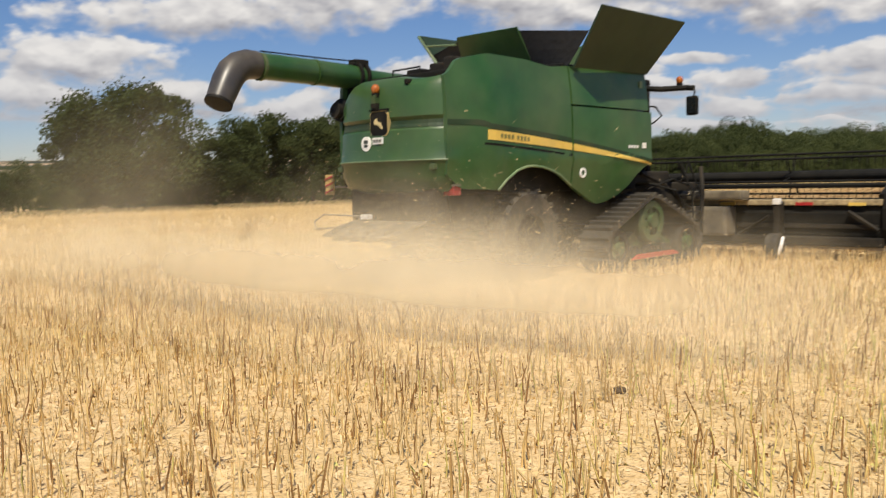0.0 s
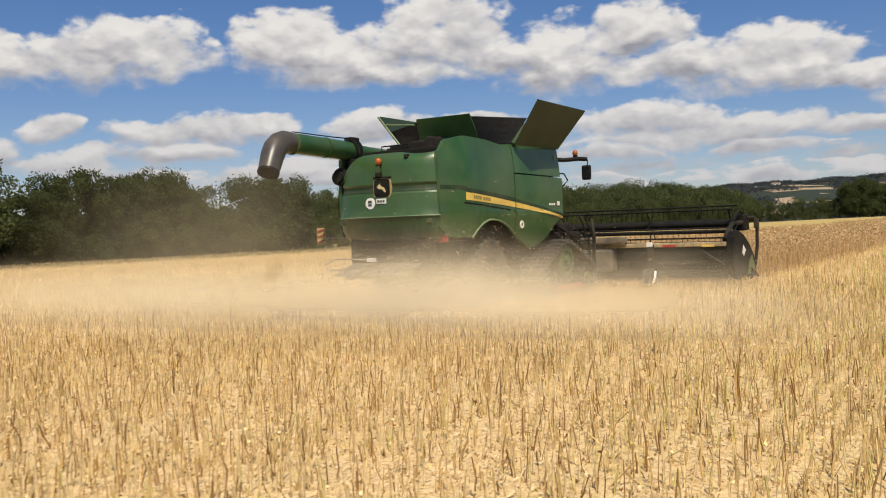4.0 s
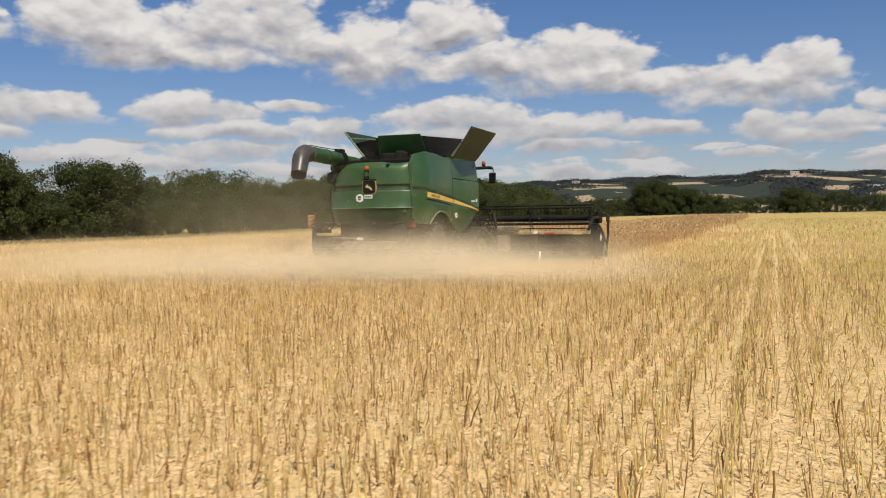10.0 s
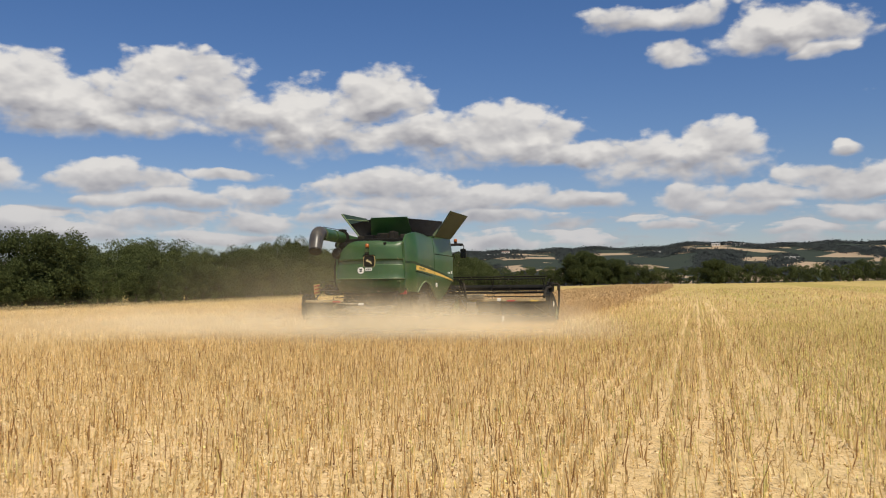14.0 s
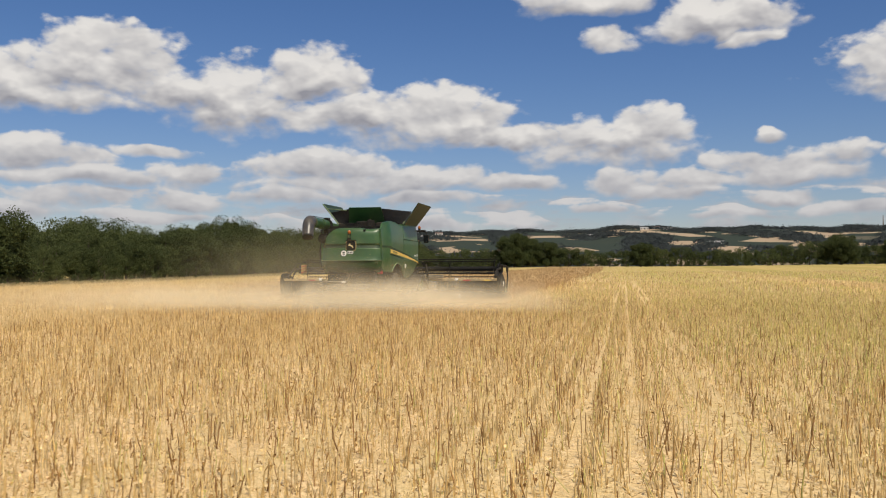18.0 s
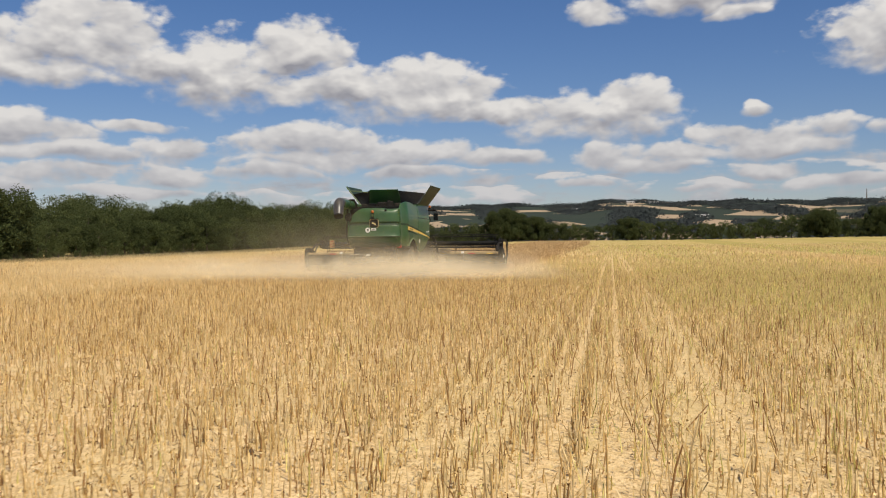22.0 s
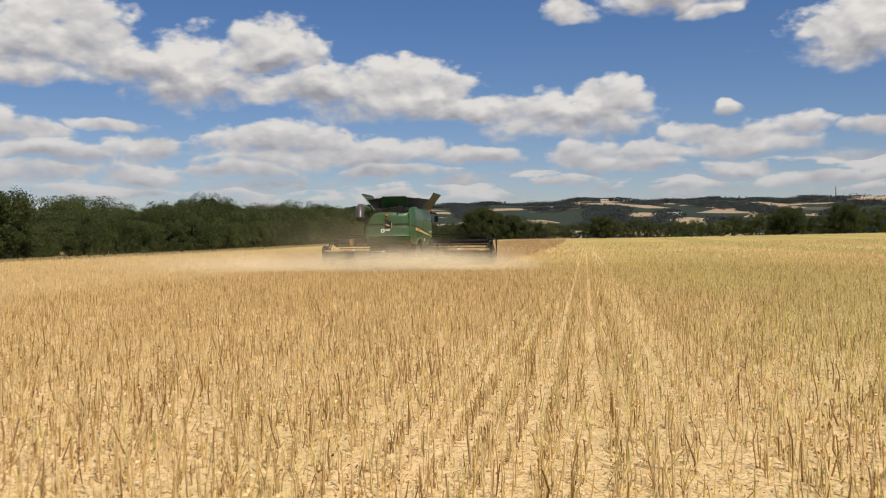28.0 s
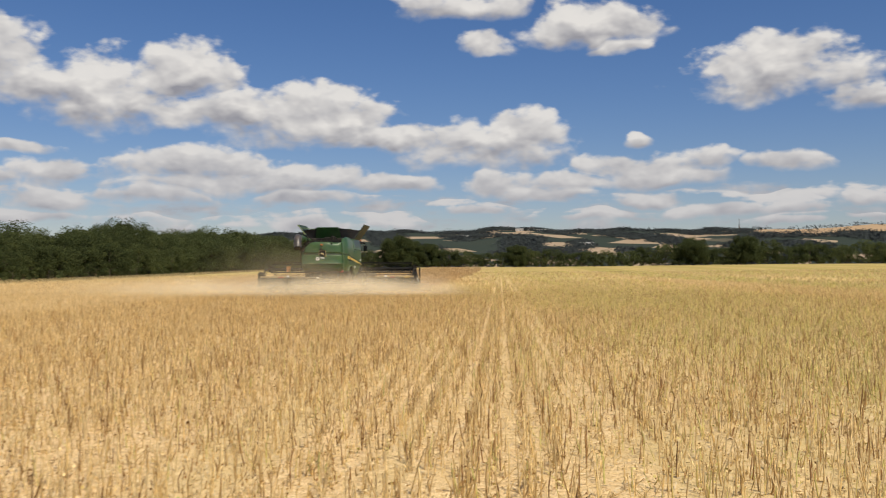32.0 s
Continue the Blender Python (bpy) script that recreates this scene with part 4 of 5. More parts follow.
# dark inside of the machine
part("core", bx(-1.2, 1.2, 0.25, 5.2, 1.45, 3.28, 0.05), M_black, combine, "plain black inner casing")
part("chassis", bx(-0.95, 0.95, 0.6, 6.0, 0.85, 1.5, 0.06), M_dusty_black, combine)
part("chopper", bx(-1.0, 1.02, -0.02, 1.3, 1.02, 1.58, 0.08), M_dusty_black, combine, "dark straw chopper housing")
part("spreader_plate", sheet([[(x, -0.05, 1.05), (x, -0.35, 0.98), (x, -0.75, 0.84)] for x in (-0.85, -0.3, 0.3, 0.85)], (0, 0, -0.03)), M_grey, combine, "dusty grey spreader plate")
for x in (-0.62, -0.2, 0.2, 0.62):
    part("spreader_vane", bx(x - 0.01, x + 0.01, -0.72, -0.1, 0.74, 0.93, 0.0), M_grey, combine)
part("tail_guard", pipe([(-0.25, -0.35, 1.13), (-0.95, -0.62, 1.16), (-1.08, -0.72, 1.05), (-0.95, -0.78, 0.93), (-0.2, -0.75, 0.98)], 0.014, 6), M_steel, combine, "bent steel guard rail")
part("tail_guard", pipe([(0.2, -0.6, 0.95), (0.42, -0.85, 0.83), (0.95, -0.7, 0.86)], 0.014, 6), M_steel, combine)
part("tail_bracket", bx(-0.28, -0.12, -0.42, -0.3, 1.08, 1.16, 0.01), M_white, combine)
for s in (1, -1):
    part("side_shield", slab([(0.2, 1.5), (1.2, 1.5), (1.1, 0.95), (0.35, 0.9)], s * 0.97, s * 1.06), M_dusty_black, combine)

# rear lamps, badge and stickers on the hood


def hood_y(x, z):
    off = float(np.interp(z, [h[0] for h in HOOD], [h[1] for h in HOOD]))
    return off - 0.27 * (1 - (x / 1.3) ** 2)


def beacon(x, y, z, parent, size=1.0):
    b = part("beacon", bmesh.new(), M_amber, parent, "amber warning beacon")
    bm = bmesh.new()
    bmesh.ops.create_uvsphere(bm, u_segments=16, v_segments=10, radius=0.075 * size, matrix=Matrix.Translation((x, y, z)) @ Matrix.Diagonal((1, 1, 1.15, 1)))
    bm.to_mesh(b.data)
    bm.free()
    soft_shade(b, 60)
    bm = bmesh.new()
    bmesh.ops.create_cone(bm, cap_ends=True, segments=16, radius1=0.06 * size, radius2=0.07 * size, depth=0.07 * size, matrix=Matrix.Translation((x, y, z - 0.10 * size)))
    part("beacon_base", bm, M_black, b)
    return b


y = hood_y(0, 3.1)
beacon(0.0, y - 0.06, 3.11, combine, 0.95)
part("beacon_bracket", bx(-0.05, 0.05, y - 0.12, y + 0.05, 2.88, 3.02, 0.015), M_green_dusty, combine)
part("rear_camera", bx(-0.06, 0.06, y - 0.12, y + 0.02, 2.80, 2.90, 0.02), M_black, combine)
y = hood_y(0.07, 2.58)
badge = part("badge", slab([(0.07 + sx * (0.21 - c), 2.575 + sz * (0.2 - d)) for sx, sz, c, d in ((-1, -1, 0, 0.05), (-1, -1, 0.05, 0), (1, -1, 0.05, 0), (1, -1, 0, 0.05), (1, 1, 0, 0.05), (1, 1, 0.05, 0), (-1, 1, 0.05, 0), (-1, 1, 0, 0.05))], y - 0.06, y + 0.05, axis="y"), M_gold, combine, "square black and gold maker's badge")
part("badge_face", slab([(0.07 + sx * (0.192 - c), 2.575 + sz * (0.182 - d)) for sx, sz, c, d in ((-1, -1, 0, 0.05), (-1, -1, 0.05, 0), (1, -1, 0.05, 0), (1, -1, 0, 0.05), (1, 1, 0, 0.05), (1, 1, 0.05, 0), (-1, 1, 0.05, 0), (-1, 1, 0, 0.05))], y - 0.07, y - 0.055, axis="y"), M_black, badge)
part("badge_emblem", slab([(-0.04, 2.60), (-0.02, 2.565), (0.07, 2.55), (0.15, 2.48), (0.172, 2.50), (0.13, 2.585), (0.06, 2.605), (0.02, 2.66), (-0.01, 2.63)], y - 0.078, y - 0.068, axis="y"), M_emblem, badge)
part("badge_shade", bx(-0.14, 0.28, y - 0.09, y - 0.02, 2.775, 2.80, 0.01), M_black, badge)
y = hood_y(-0.22, 2.27)
bm = bmesh.new()
bmesh.ops.create_cone(bm, cap_ends=True, segments=24, radius1=0.115, radius2=0.115, depth=0.03, matrix=Matrix.Translation((-0.22, y - 0.008, 2.27)) @ Matrix.Rotation(radians(90), 4, "X"))
speed = part("speed_sticker", bm, M_white, combine, "round white sticker with dark print")
part("print_bar", bx(-0.27, -0.175, y - 0.027, y - 0.022, 2.275, 2.33), M_inkbar, speed)
part("print_bar", bx(-0.265, -0.18, y - 0.027, y - 0.022, 2.215, 2.26), M_inkbar, speed)
y = hood_y(0.05, 2.3)
plate = part("label_plate", bx(-0.06, 0.17, y - 0.022, y + 0.03, 2.255, 2.36, 0.006), M_white, combine, "small white printed label")
for k in range(3):
    part("print_bar", bx(-0.03 + k * 0.065, 0.015 + k * 0.065, y - 0.027, y - 0.021, 2.285, 2.33), M_inkbar, plate)
part("work_lamp", bx(0.55, 0.63, hood_y(0.58, 3.2) - 0.05, hood_y(0.58, 3.2) + 0.06, 3.15, 3.23, 0.02), M_black, combine)
lamp = part("rear_lamp", bx(0.94, 1.24, 0.16, 0.32, 1.44, 1.58, 0.02), M_red, combine, "red tail lamp cluster")
part("lamp_cover", bx(0.92, 1.27, 0.14, 0.36, 1.585, 1.61), M_grey, lamp)
part("reflector", bx(0.86, 0.93, -0.03, 0.0, 1.6, 1.64), M_white, combine)
arm = part("warning_board", bx(-2.30, -2.06, 0.47, 0.50, 1.46, 1.82, 0.006), M_board, combine, "yellow and red outrigger warning board")
for k in range(3):
    part("board_bar", slab([(-2.29, 1.48 + k * 0.12), (-2.07, 1.54 + k * 0.12), (-2.07, 1.57 + k * 0.12), (-2.29, 1.51 + k * 0.12)], 0.455, 0.468, axis="y"), M_red, arm)
part("board_arm", pipe([(-2.06, 0.5, 1.6), (-1.2, 0.5, 1.58)], 0.016, 6), M_steel, arm)

# air intake and hose at the tail's far corner
drum = bmesh.new()
bmesh.ops.create_cone(drum, cap_ends=True, segments=20, radius1=0.19, radius2=0.19, depth=0.34, matrix=Matrix.Translation((-1.2, 0.12, 2.86)) @ Matrix.Rotation(radians(80), 4, "X"))
bmesh.ops.create_cone(drum, cap_ends=True, segments=20, radius1=0.13, radius2=0.13, depth=0.12, matrix=Matrix.Translation((-1.2, -0.08, 2.87)) @ Matrix.Rotation(radians(80), 4, "X"))
part("intake_drum", drum, M_black, combine, "round black air intake")
part("intake_hose", pipe([(-1.3, 0.2, 2.8), (-1.36, 0.15, 2.4), (-1.33, 0.1, 1.95), (-1.22, 0.1, 1.6)], 0.035, 8), M_black, combine)
part("left_shield", slab([(0.1, 1.9), (0.75, 1.9), (0.75, 2.95), (0.25, 2.95)], -1.32, -1.26), M_black, combine)

# engine deck seen over the hood
part("engine_deck", bx(-1.1, 1.12, 0.45, 2.9, 3.2, 3.4, 0.03), M_black, combine)
for x0, x1, y0, y1, z1 in ((-0.55, -0.2, 0.9, 1.5, 3.55), (-0.1, 0.3, 1.0, 1.7, 3.62), (0.42, 0.62, 0.8, 1.3, 3.66), (0.7, 1.1, 1.2, 2.2, 3.58), (-1.0, -0.65, 1.4, 2.4, 3.56)):
    part("engine_cover", bx(x0, x1, y0, y1, 3.38, z1, 0.04), M_dusty_black, combine)
part("exhaust_pipe", pipe([(0.33, 1.5, 3.4), (0.33, 1.5, 3.72)], 0.07, 14), M_dusty_black, combine)
part("deck_rail", pipe([(-0.5, 0.55, 3.3), (-0.5, 0.55, 3.5), (0.2, 0.5, 3.5), (0.2, 0.5, 3.3)], 0.015, 6), M_black, combine)

# grain tank and its raised flaps
tank = part("grain_tank", bx(-1.25, 1.32, 2.75, 5.1, 3.25, 3.62, 0.03), M_black, combine)


def flap(name, corners, material, label="", thick=0.035):
    a, b, c, d = [Vector(p) for p in corners]
    nrm = (b - a).cross(d - a).normalized() * thick
    rows = []
    for i in range(5):
        s = i / 4
        l, r = a.lerp(d, s), b.lerp(c, s)
        rows.append([l.lerp(r, k / 5) + nrm * (0.35 * math.sin(math.pi * s) * math.sin(math.pi * k / 5)) for k in range(6)])
    ob = part(name, sheet(rows, nrm), material, combine, label)
    return ob, (a, b, c, d), nrm


for side in (1, -1):
    k, _, _ = flap("tank_flap", [(side * 1.47, 2.86, 3.55), (side * 1.50, 5.05, 3.58), (side * 2.12, 5.36, 4.48), (side * 2.13, 2.76, 4.48)], M_green_shaded, "raised green side flap of the grain tank")
    if side < 0:
        part("flap_rim", pipe([(-1.40, 2.80, 3.55), (-2.12, 2.72, 4.47), (-2.12, 5.36, 4.47)], 0.03, 6), M_rim, k)
        part("flap_brace", pipe([(-1.95, 2.75, 4.28), (-1.0, 2.62, 4.18)], 0.02, 6), M_rim, k)
    else:
        part("flap_hinge", pipe([(1.49, 2.9, 3.56), (1.52, 5.0, 3.585)], 0.02, 6), M_black, k)
flap("rear_flap", [(-0.98, 2.86, 3.62), (0.66, 2.86, 3.62), (0.55, 2.52, 4.30), (-0.88, 2.52, 4.30)], M_green, "green rear flap of the grain tank")
flap("front_flap", [(0.98, 5.08, 3.62), (-0.98, 5.08, 3.62), (-0.88, 5.42, 4.32), (0.88, 5.42, 4.32)], M_green_dusty)
for side in (1, -1):
    for yb, yt, xb in ((2.84, 2.62, 0.66 if side > 0 else 0.98), (5.1, 5.40, 0.98)):
        flap("tank_fabric", [(side * xb, yb, 3.6), (side * 1.40, yb, 3.58), (side * 1.84, yt + (0.2 if yb < 4 else -0.1), 4.10), (side * (xb - 0.1), yt - (0.05 if yb < 4 else 0), 4.24)], M_fabric, "black fabric corner between the tank flaps", 0.015)

# unloading auger folded back along the far side, with a rubber spout
auger = soft_shade(part("unloading_auger", pipe([(-1.26, 2.7, 3.36), (-1.22, 1.6, 3.40), (-1.18, 0.42, 3.44)], 0.165, 18), M_green, combine, "green unloading auger tube folded back"), 40)
tubep = soft_shade(part("auger_tube", pipe([(-1.18, 0.40, 3.44), (-1.13, -0.5, 3.46), (-1.06, -1.82, 3.48)], 0.205, 20), M_green, auger), 40)
for y, r in ((-1.70, 0.215), (-0.62, 0.213), (0.28, 0.24), (0.44, 0.24)):
    x = -1.16 + 0.06 * (0.3 - y)
    part("auger_band", pipe([(x, y - 0.025, 3.46), (x, y + 0.025, 3.46)], r, 20), M_green_dusty if y < 0.2 else M_black, auger)
part("auger_joint", bx(-1.26, -1.04, 0.22, 0.5, 3.62, 3.74, 0.03), M_black, auger)
part("auger_bracket", bx(-1.35, -0.95, 0.12, 0.46, 3.10, 3.26, 0.03), M_black, auger)
part("auger_cable", pipe([(-1.06, 0.3, 3.70), (-1.06, -0.4, 3.69), (-1.03, -1.1, 3.69), (-1.02, -1.7, 3.695)], 0.012, 5), M_black, auger)
part("auger_cradle", pipe([(-1.1, 0.35, 3.14), (-0.75, 0.4, 3.08), (-0.6, 0.5, 3.2)], 0.03, 6), M_black, auger)
spout = soft_shade(part("auger_spout", pipe([(-1.06, -1.76, 3.48), (-1.05, -1.92, 3.48), (-1.03, -2.08, 3.43), (-1.01, -2.22, 3.33), (-0.99, -2.32, 3.19), (-0.965, -2.41, 3.03), (-0.94, -2.50, 2.87)], [0.215, 0.225, 0.23, 0.23, 0.225, 0.215, 0.20], 20), M_spout, auger, "dark grey rubber auger spout"), 50)
part("spout_lip", pipe([(-0.942, -2.493, 2.885), (-0.935, -2.515, 2.845)], 0.21, 20), M_black, spout)

# cab, mirror arm and rails
cab = part("cab", bx(-0.8, 0.8, 5.2, 6.25, 1.75, 3.5, 0.12), M_glass, combine, "dark glazed driver's cab")
part("cab_roof", bx(-0.85, 0.85, 5.2, 6.3, 3.46, 3.62, 0.07), M_black, cab)
for x in (-0.8, 0.8):
    for y in (5.25, 6.2):
        part("cab_pillar", bx(x - 0.05, x + 0.05, y - 0.05, y + 0.05, 1.75, 3.55, 0.015), M_black, cab)
part("cab_floor", bx(-0.9, 1.2, 5.15, 6.4, 1.55, 1.78, 0.04), M_dusty_black, cab)
mirror_arm = part("mirror_arm", pipe([(0.75, 5.5, 3.42), (1.2, 6.1, 3.38), (1.45, 6.6, 3.42), (1.62, 6.62, 3.40)], 0.055, 8), M_black, combine)
part("mirror_stem", pipe([(1.62, 6.6, 3.42), (1.67, 6.56, 3.34), (1.66, 6.52, 3.2)], 0.016, 6), M_black, mirror_arm)
mirror = part("mirror", bx(1.53, 1.78, 6.44, 6.54, 2.86, 3.24, 0.05), M_black, mirror_arm, "tall black wing mirror")
part("mirror_glass", bx(1.555, 1.755, 6.433, 6.438, 2.9, 3.2), M_glass, mirror)
beacon(1.30, 6.62, 3.58, mirror_arm, 0.95)
part("left_mirror_arm", pipe([(-1.05, 5.5, 3.42), (-1.45, 6.6, 3.42), (-1.66, 6.56, 3.3)], 0.05, 8), M_black, combine)
part("left_mirror", bx(-1.78, -1.53, 6.44, 6.54, 2.86, 3.24, 0.05), M_black, combine)
part("hand_rail", pipe([(1.5, 5.1, 2.98), (1.56, 5.3, 2.98), (1.56, 5.52, 2.82), (1.52, 5.3, 2.68), (1.5, 5.14, 2.64), (1.5, 5.12, 2.0)], 0.018, 6), M_black, combine)

# tracks: a rounded triangle of rubber with cross bars


def track_unit(side):
    xa, xb = side * 1.24, side * 1.86
    wheels = [(4.82, 0.86, 0.40), (6.05, 0.42, 0.35), (3.72, 0.42, 0.35)]  # driver, front and rear idler: y, z, radius
    pts = []
    for i, (y, z, r) in enumerate(wheels):
        py, pz, _ = wheels[i - 1]
        ny, nz, _ = wheels[(i + 1) % 3]
        d_in, d_out = math.atan2(z - pz, y - py) + math.pi / 2, math.atan2(nz - z, ny - y) + math.pi / 2
        while d_out > d_in:
            d_out -= 2 * math.pi
        for k in range(9):
            a = d_in + (d_out - d_in) * k / 8
            pts.append((y + (r + 0.02) * math.cos(a), z + (r + 0.02) * math.sin(a)))
    track = part("track", bmesh.new(), M_rubber, combine, "triangular rubber track with cross bars")
    bm = bmesh.new()
    centre = (sum(p[0] for p in pts) / len(pts), sum(p[1] for p in pts) / len(pts))
    loop = []
    n = len(pts)
    for i, (y, z) in enumerate(pts):
        ty, tz = pts[(i + 1) % n][0] - pts[i - 1][0], pts[(i + 1) % n][1] - pts[i - 1][1]
        l = math.hypot(ty, tz)
        oy, oz = -tz / l, ty / l
        if (y - centre[0]) * oy + (z - centre[1]) * oz < 0:
            oy, oz = -oy, -oz
        loop.append(((y, z), (oy, oz)))
    rings = [[bm.verts.new(q) for q in ((xa, y, z), (xb, y, z), (xb, y + oy * 0.05, z + oz * 0.05), (xa, y + oy * 0.05, z + oz * 0.05))] for (y, z), (oy, oz) in loop]
    for a, b in zip(rings, rings[1:] + rings[:1]):
        for k in range(4):
            bm.faces.new((a[k], a[(k + 1) % 4], b[(k + 1) % 4], b[k]))
    bmesh.ops.recalc_face_normals(bm, faces=bm.faces)
    bm.to_mesh(track.data)
    bm.free()
    # cross bars evenly along the belt
    acc, lens = 0.0, []
    for i in range(n):
        lens.append(math.dist(pts[i], pts[(i + 1) % n]))
    total, count = sum(lens), 40
    lug_mesh = None
    for k in range(count):
        s, i = k * total / count, 0
        while s > lens[i]:
            s -= lens[i]
            i += 1
        f = s / lens[i]
        p0, p1 = loop[i], loop[(i + 1) % n]
        y, z = p0[0][0] + (p1[0][0] - p0[0][0]) * f, p0[0][1] + (p1[0][1] - p0[0][1]) * f
        oy, oz = p0[1][0] + (p1[1][0] - p0[1][0]) * f, p0[1][1] + (p1[1][1] - p0[1][1]) * f
        if lug_mesh is None:
            b2 = slab([(-0.05, 0.0), (0.05, 0.0), (0.03, 0.06), (-0.03, 0.06)], -0.31, 0.31)
            lug = part("track_bar", b2, M_rubber, track)
            lug_mesh = lug.data
        else:
            lug = new("track_bar", lug_mesh)
            lug.parent = track
        lug.matrix_basis = Matrix.Translation(((xa + xb) / 2, y + oy * 0.048, z + oz * 0.048)) @ Matrix.Rotation(math.atan2(oz, oy) - math.pi / 2, 4, "X")
    for i, (y, z, r) in enumerate(wheels):
        w = part("track_wheel", disc(xa + side * 0.06, xb - side * 0.06, y, z, r, 28, hole=r * 0.66), M_green_dusty if i == 0 else M_dusty_black, track, "dusty green drive wheel" if i == 0 else "")
        part("hub", disc(xb - side * 0.30, xb - side * 0.02, y, z, r * 0.3, 20), M_green_dusty, w)
        for k in range(7 if i == 0 else 5):
            m = Matrix.Translation((0, y, z)) @ Matrix.Rotation(k * 2 * math.pi / (7 if i == 0 else 5), 4, "X")
            part("spoke", box(bmesh.new(), xb - side * 0.22, xb - side * 0.10, -0.05, 0.05, r * 0.25, r * 0.72, 0.0, m), M_green_dusty, w)
    for y in (4.3, 4.82, 5.34):
        part("roller", disc(xa + side * 0.1, xb - side * 0.1, y, 0.25, 0.18, 18), M_dusty_black, track)
    part("track_beam", slab([(3.75, 0.34), (6.0, 0.34), (5.0, 0.74), (4.6, 0.74)], xa + side * 0.24, xb - side * 0.24), M_green_dusty, track)
    part("scraper", slab([(4.0, 0.20), (5.6, 0.22), (5.4, 0.30), (4.2, 0.29)], xb - side * 0.01, xb + side * 0.03), M_red, track, "dull red skid plate")


track_unit(1)
track_unit(-1)
for s in (1, -1):  # added black plate: the arch's dark inside over each track, put in as colour
    part("arch_liner", slab([(3.2, 1.30), (4.2, 1.42), (4.75, 1.78), (5.15, 1.95), (5.15, 2.2), (3.0, 2.2)], s * 1.18, s * 1.30), M_black, combine)


def rear_wheel(side):
    y, z, r = 1.85, 0.74, 0.74
    xa, xb = side * 0.88, side * 1.36
    w = soft_shade(part("rear_wheel", disc(xa, xb, y, z, r, 36, hole=0.36), M_rubber, combine, "dusty rubber rear wheel"), 30)
    part("rim", disc(xa + side * 0.08, xb - side * 0.1, y, z, 0.37, 28, hole=0.2), M_dusty_black, w)
    part("hub", disc(xa, xb - side * 0.08, y, z, 0.2, 20), M_dusty_black, w)
    for k in range(20):
        a = k * math.pi / 10
        m = Matrix.Translation((0, y, z)) @ Matrix.Rotation(a, 4, "X")
        for lo, hi, tilt in ((xa, (xa + xb) / 2, 1), ((xa + xb) / 2, xb, -1)):
            part("tread_bar", box(bmesh.new(), lo, hi, -0.035 + 0.06 * tilt, 0.035 + 0.06 * tilt, r - 0.03, r + 0.03, 0.0, m), M_rubber, w)


rear_wheel(1)
rear_wheel(-1)
part("rear_axle", bx(-0.9, 0.9, 1.72, 1.98, 0.62, 0.88, 0.04), M_green_dusty, combine)
part("front_axle", bx(-1.4, 1.4, 4.65, 5.0, 0.95, 1.3, 0.04), M_dusty_black, combine)
part("feeder_house", slab([(5.6, 1.75), (5.6, 0.9), (7.75, 0.28), (7.75, 1.15)], -0.75, 0.75), M_dusty_black, combine, "sloping dark feeder house")
for s in (1, -1):
    part("lift_ram", pipe([(s * 0.9, 5.6, 0.75), (s * 0.9, 7.2, 0.5)], 0.05, 10), M_steel, combine)
    part("side_frame", pipe([(s * 1.25, 5.3, 1.75), (s * 1.3, 6.1, 1.5), (s * 1.2, 6.9, 1.1), (s * 1.1, 7.6, 0.95)], 0.035, 8), M_dusty_black, combine)

for z in (0.62, 0.95, 1.28):
    part("access_step", bx(1.34, 1.72, 6.42, 6.70, z, z + 0.035, 0.008), M_dusty_black, combine)
for y in (6.40, 6.72):
    part("step_rail", pipe([(1.74, y, 0.55), (1.70, y, 1.35), (1.52, y - 0.15, 1.95)], 0.022, 6), M_black, combine)
part("wheel_hose", pipe([(1.30, 5.5, 1.55), (1.62, 5.9, 1.40), (1.50, 6.4, 1.10), (1.25, 7.0, 0.95)], 0.028, 6), M_black, combine)
part("wheel_hose", pipe([(1.28, 5.4, 1.42), (1.50, 6.0, 1.62), (1.42, 6.7, 1.50), (1.20, 7.4, 1.38)], 0.022, 6), M_black, combine)
part("cross_post", pipe([(1.58, 6.95, 0.35), (1.62, 6.95, 1.40), (1.50, 7.1, 1.85)], 0.045, 8), M_dusty_black, combine)

# ---- the cutting header ----
XL, XR = -5.9, 4.82
header = thing("grain_header", "wide black cutting header with a tined reel, dusty with straw", "header", at=(0, 0, 0))
part("back_sheet", sheet([[(x, 7.86, 0.26), (x, 7.80, 0.5), (x, 7.80, 0.9), (x, 7.86, 1.08)] for x in np.linspace(XL, XR, 9)], (0, 0.05, 0)), M_black, header, "black rear sheet of the header")
part("top_beam", bx(XL, XR, 7.76, 8.02, 1.06, 1.17, 0.02), M_straw_lid, header, "steel top beam strewn with straw")
part("lower_beam", bx(XL, XR, 7.68, 7.86, 0.28, 0.46, 0.03), M_dusty_black, header)
part("mid_rib", bx(XL + 0.1, XR - 0.1, 7.755, 7.80, 0.62, 0.70, 0.01), M_dusty_black, header)
part("floor_pan", slab([(7.85, 0.22), (9.3, 0.14), (9.3, 0.18), (7.85, 0.27)], XL, XR), M_steel, header)
part("cutter_bar", bx(XL, XR, 9.28, 9.42, 0.13, 0.18), M_steel, header)
part("intake_auger", disc(XL + 0.1, XR - 0.1, 8.62, 0.58, 0.24, 20), M_dusty_black, header)
flight = bmesh.new()
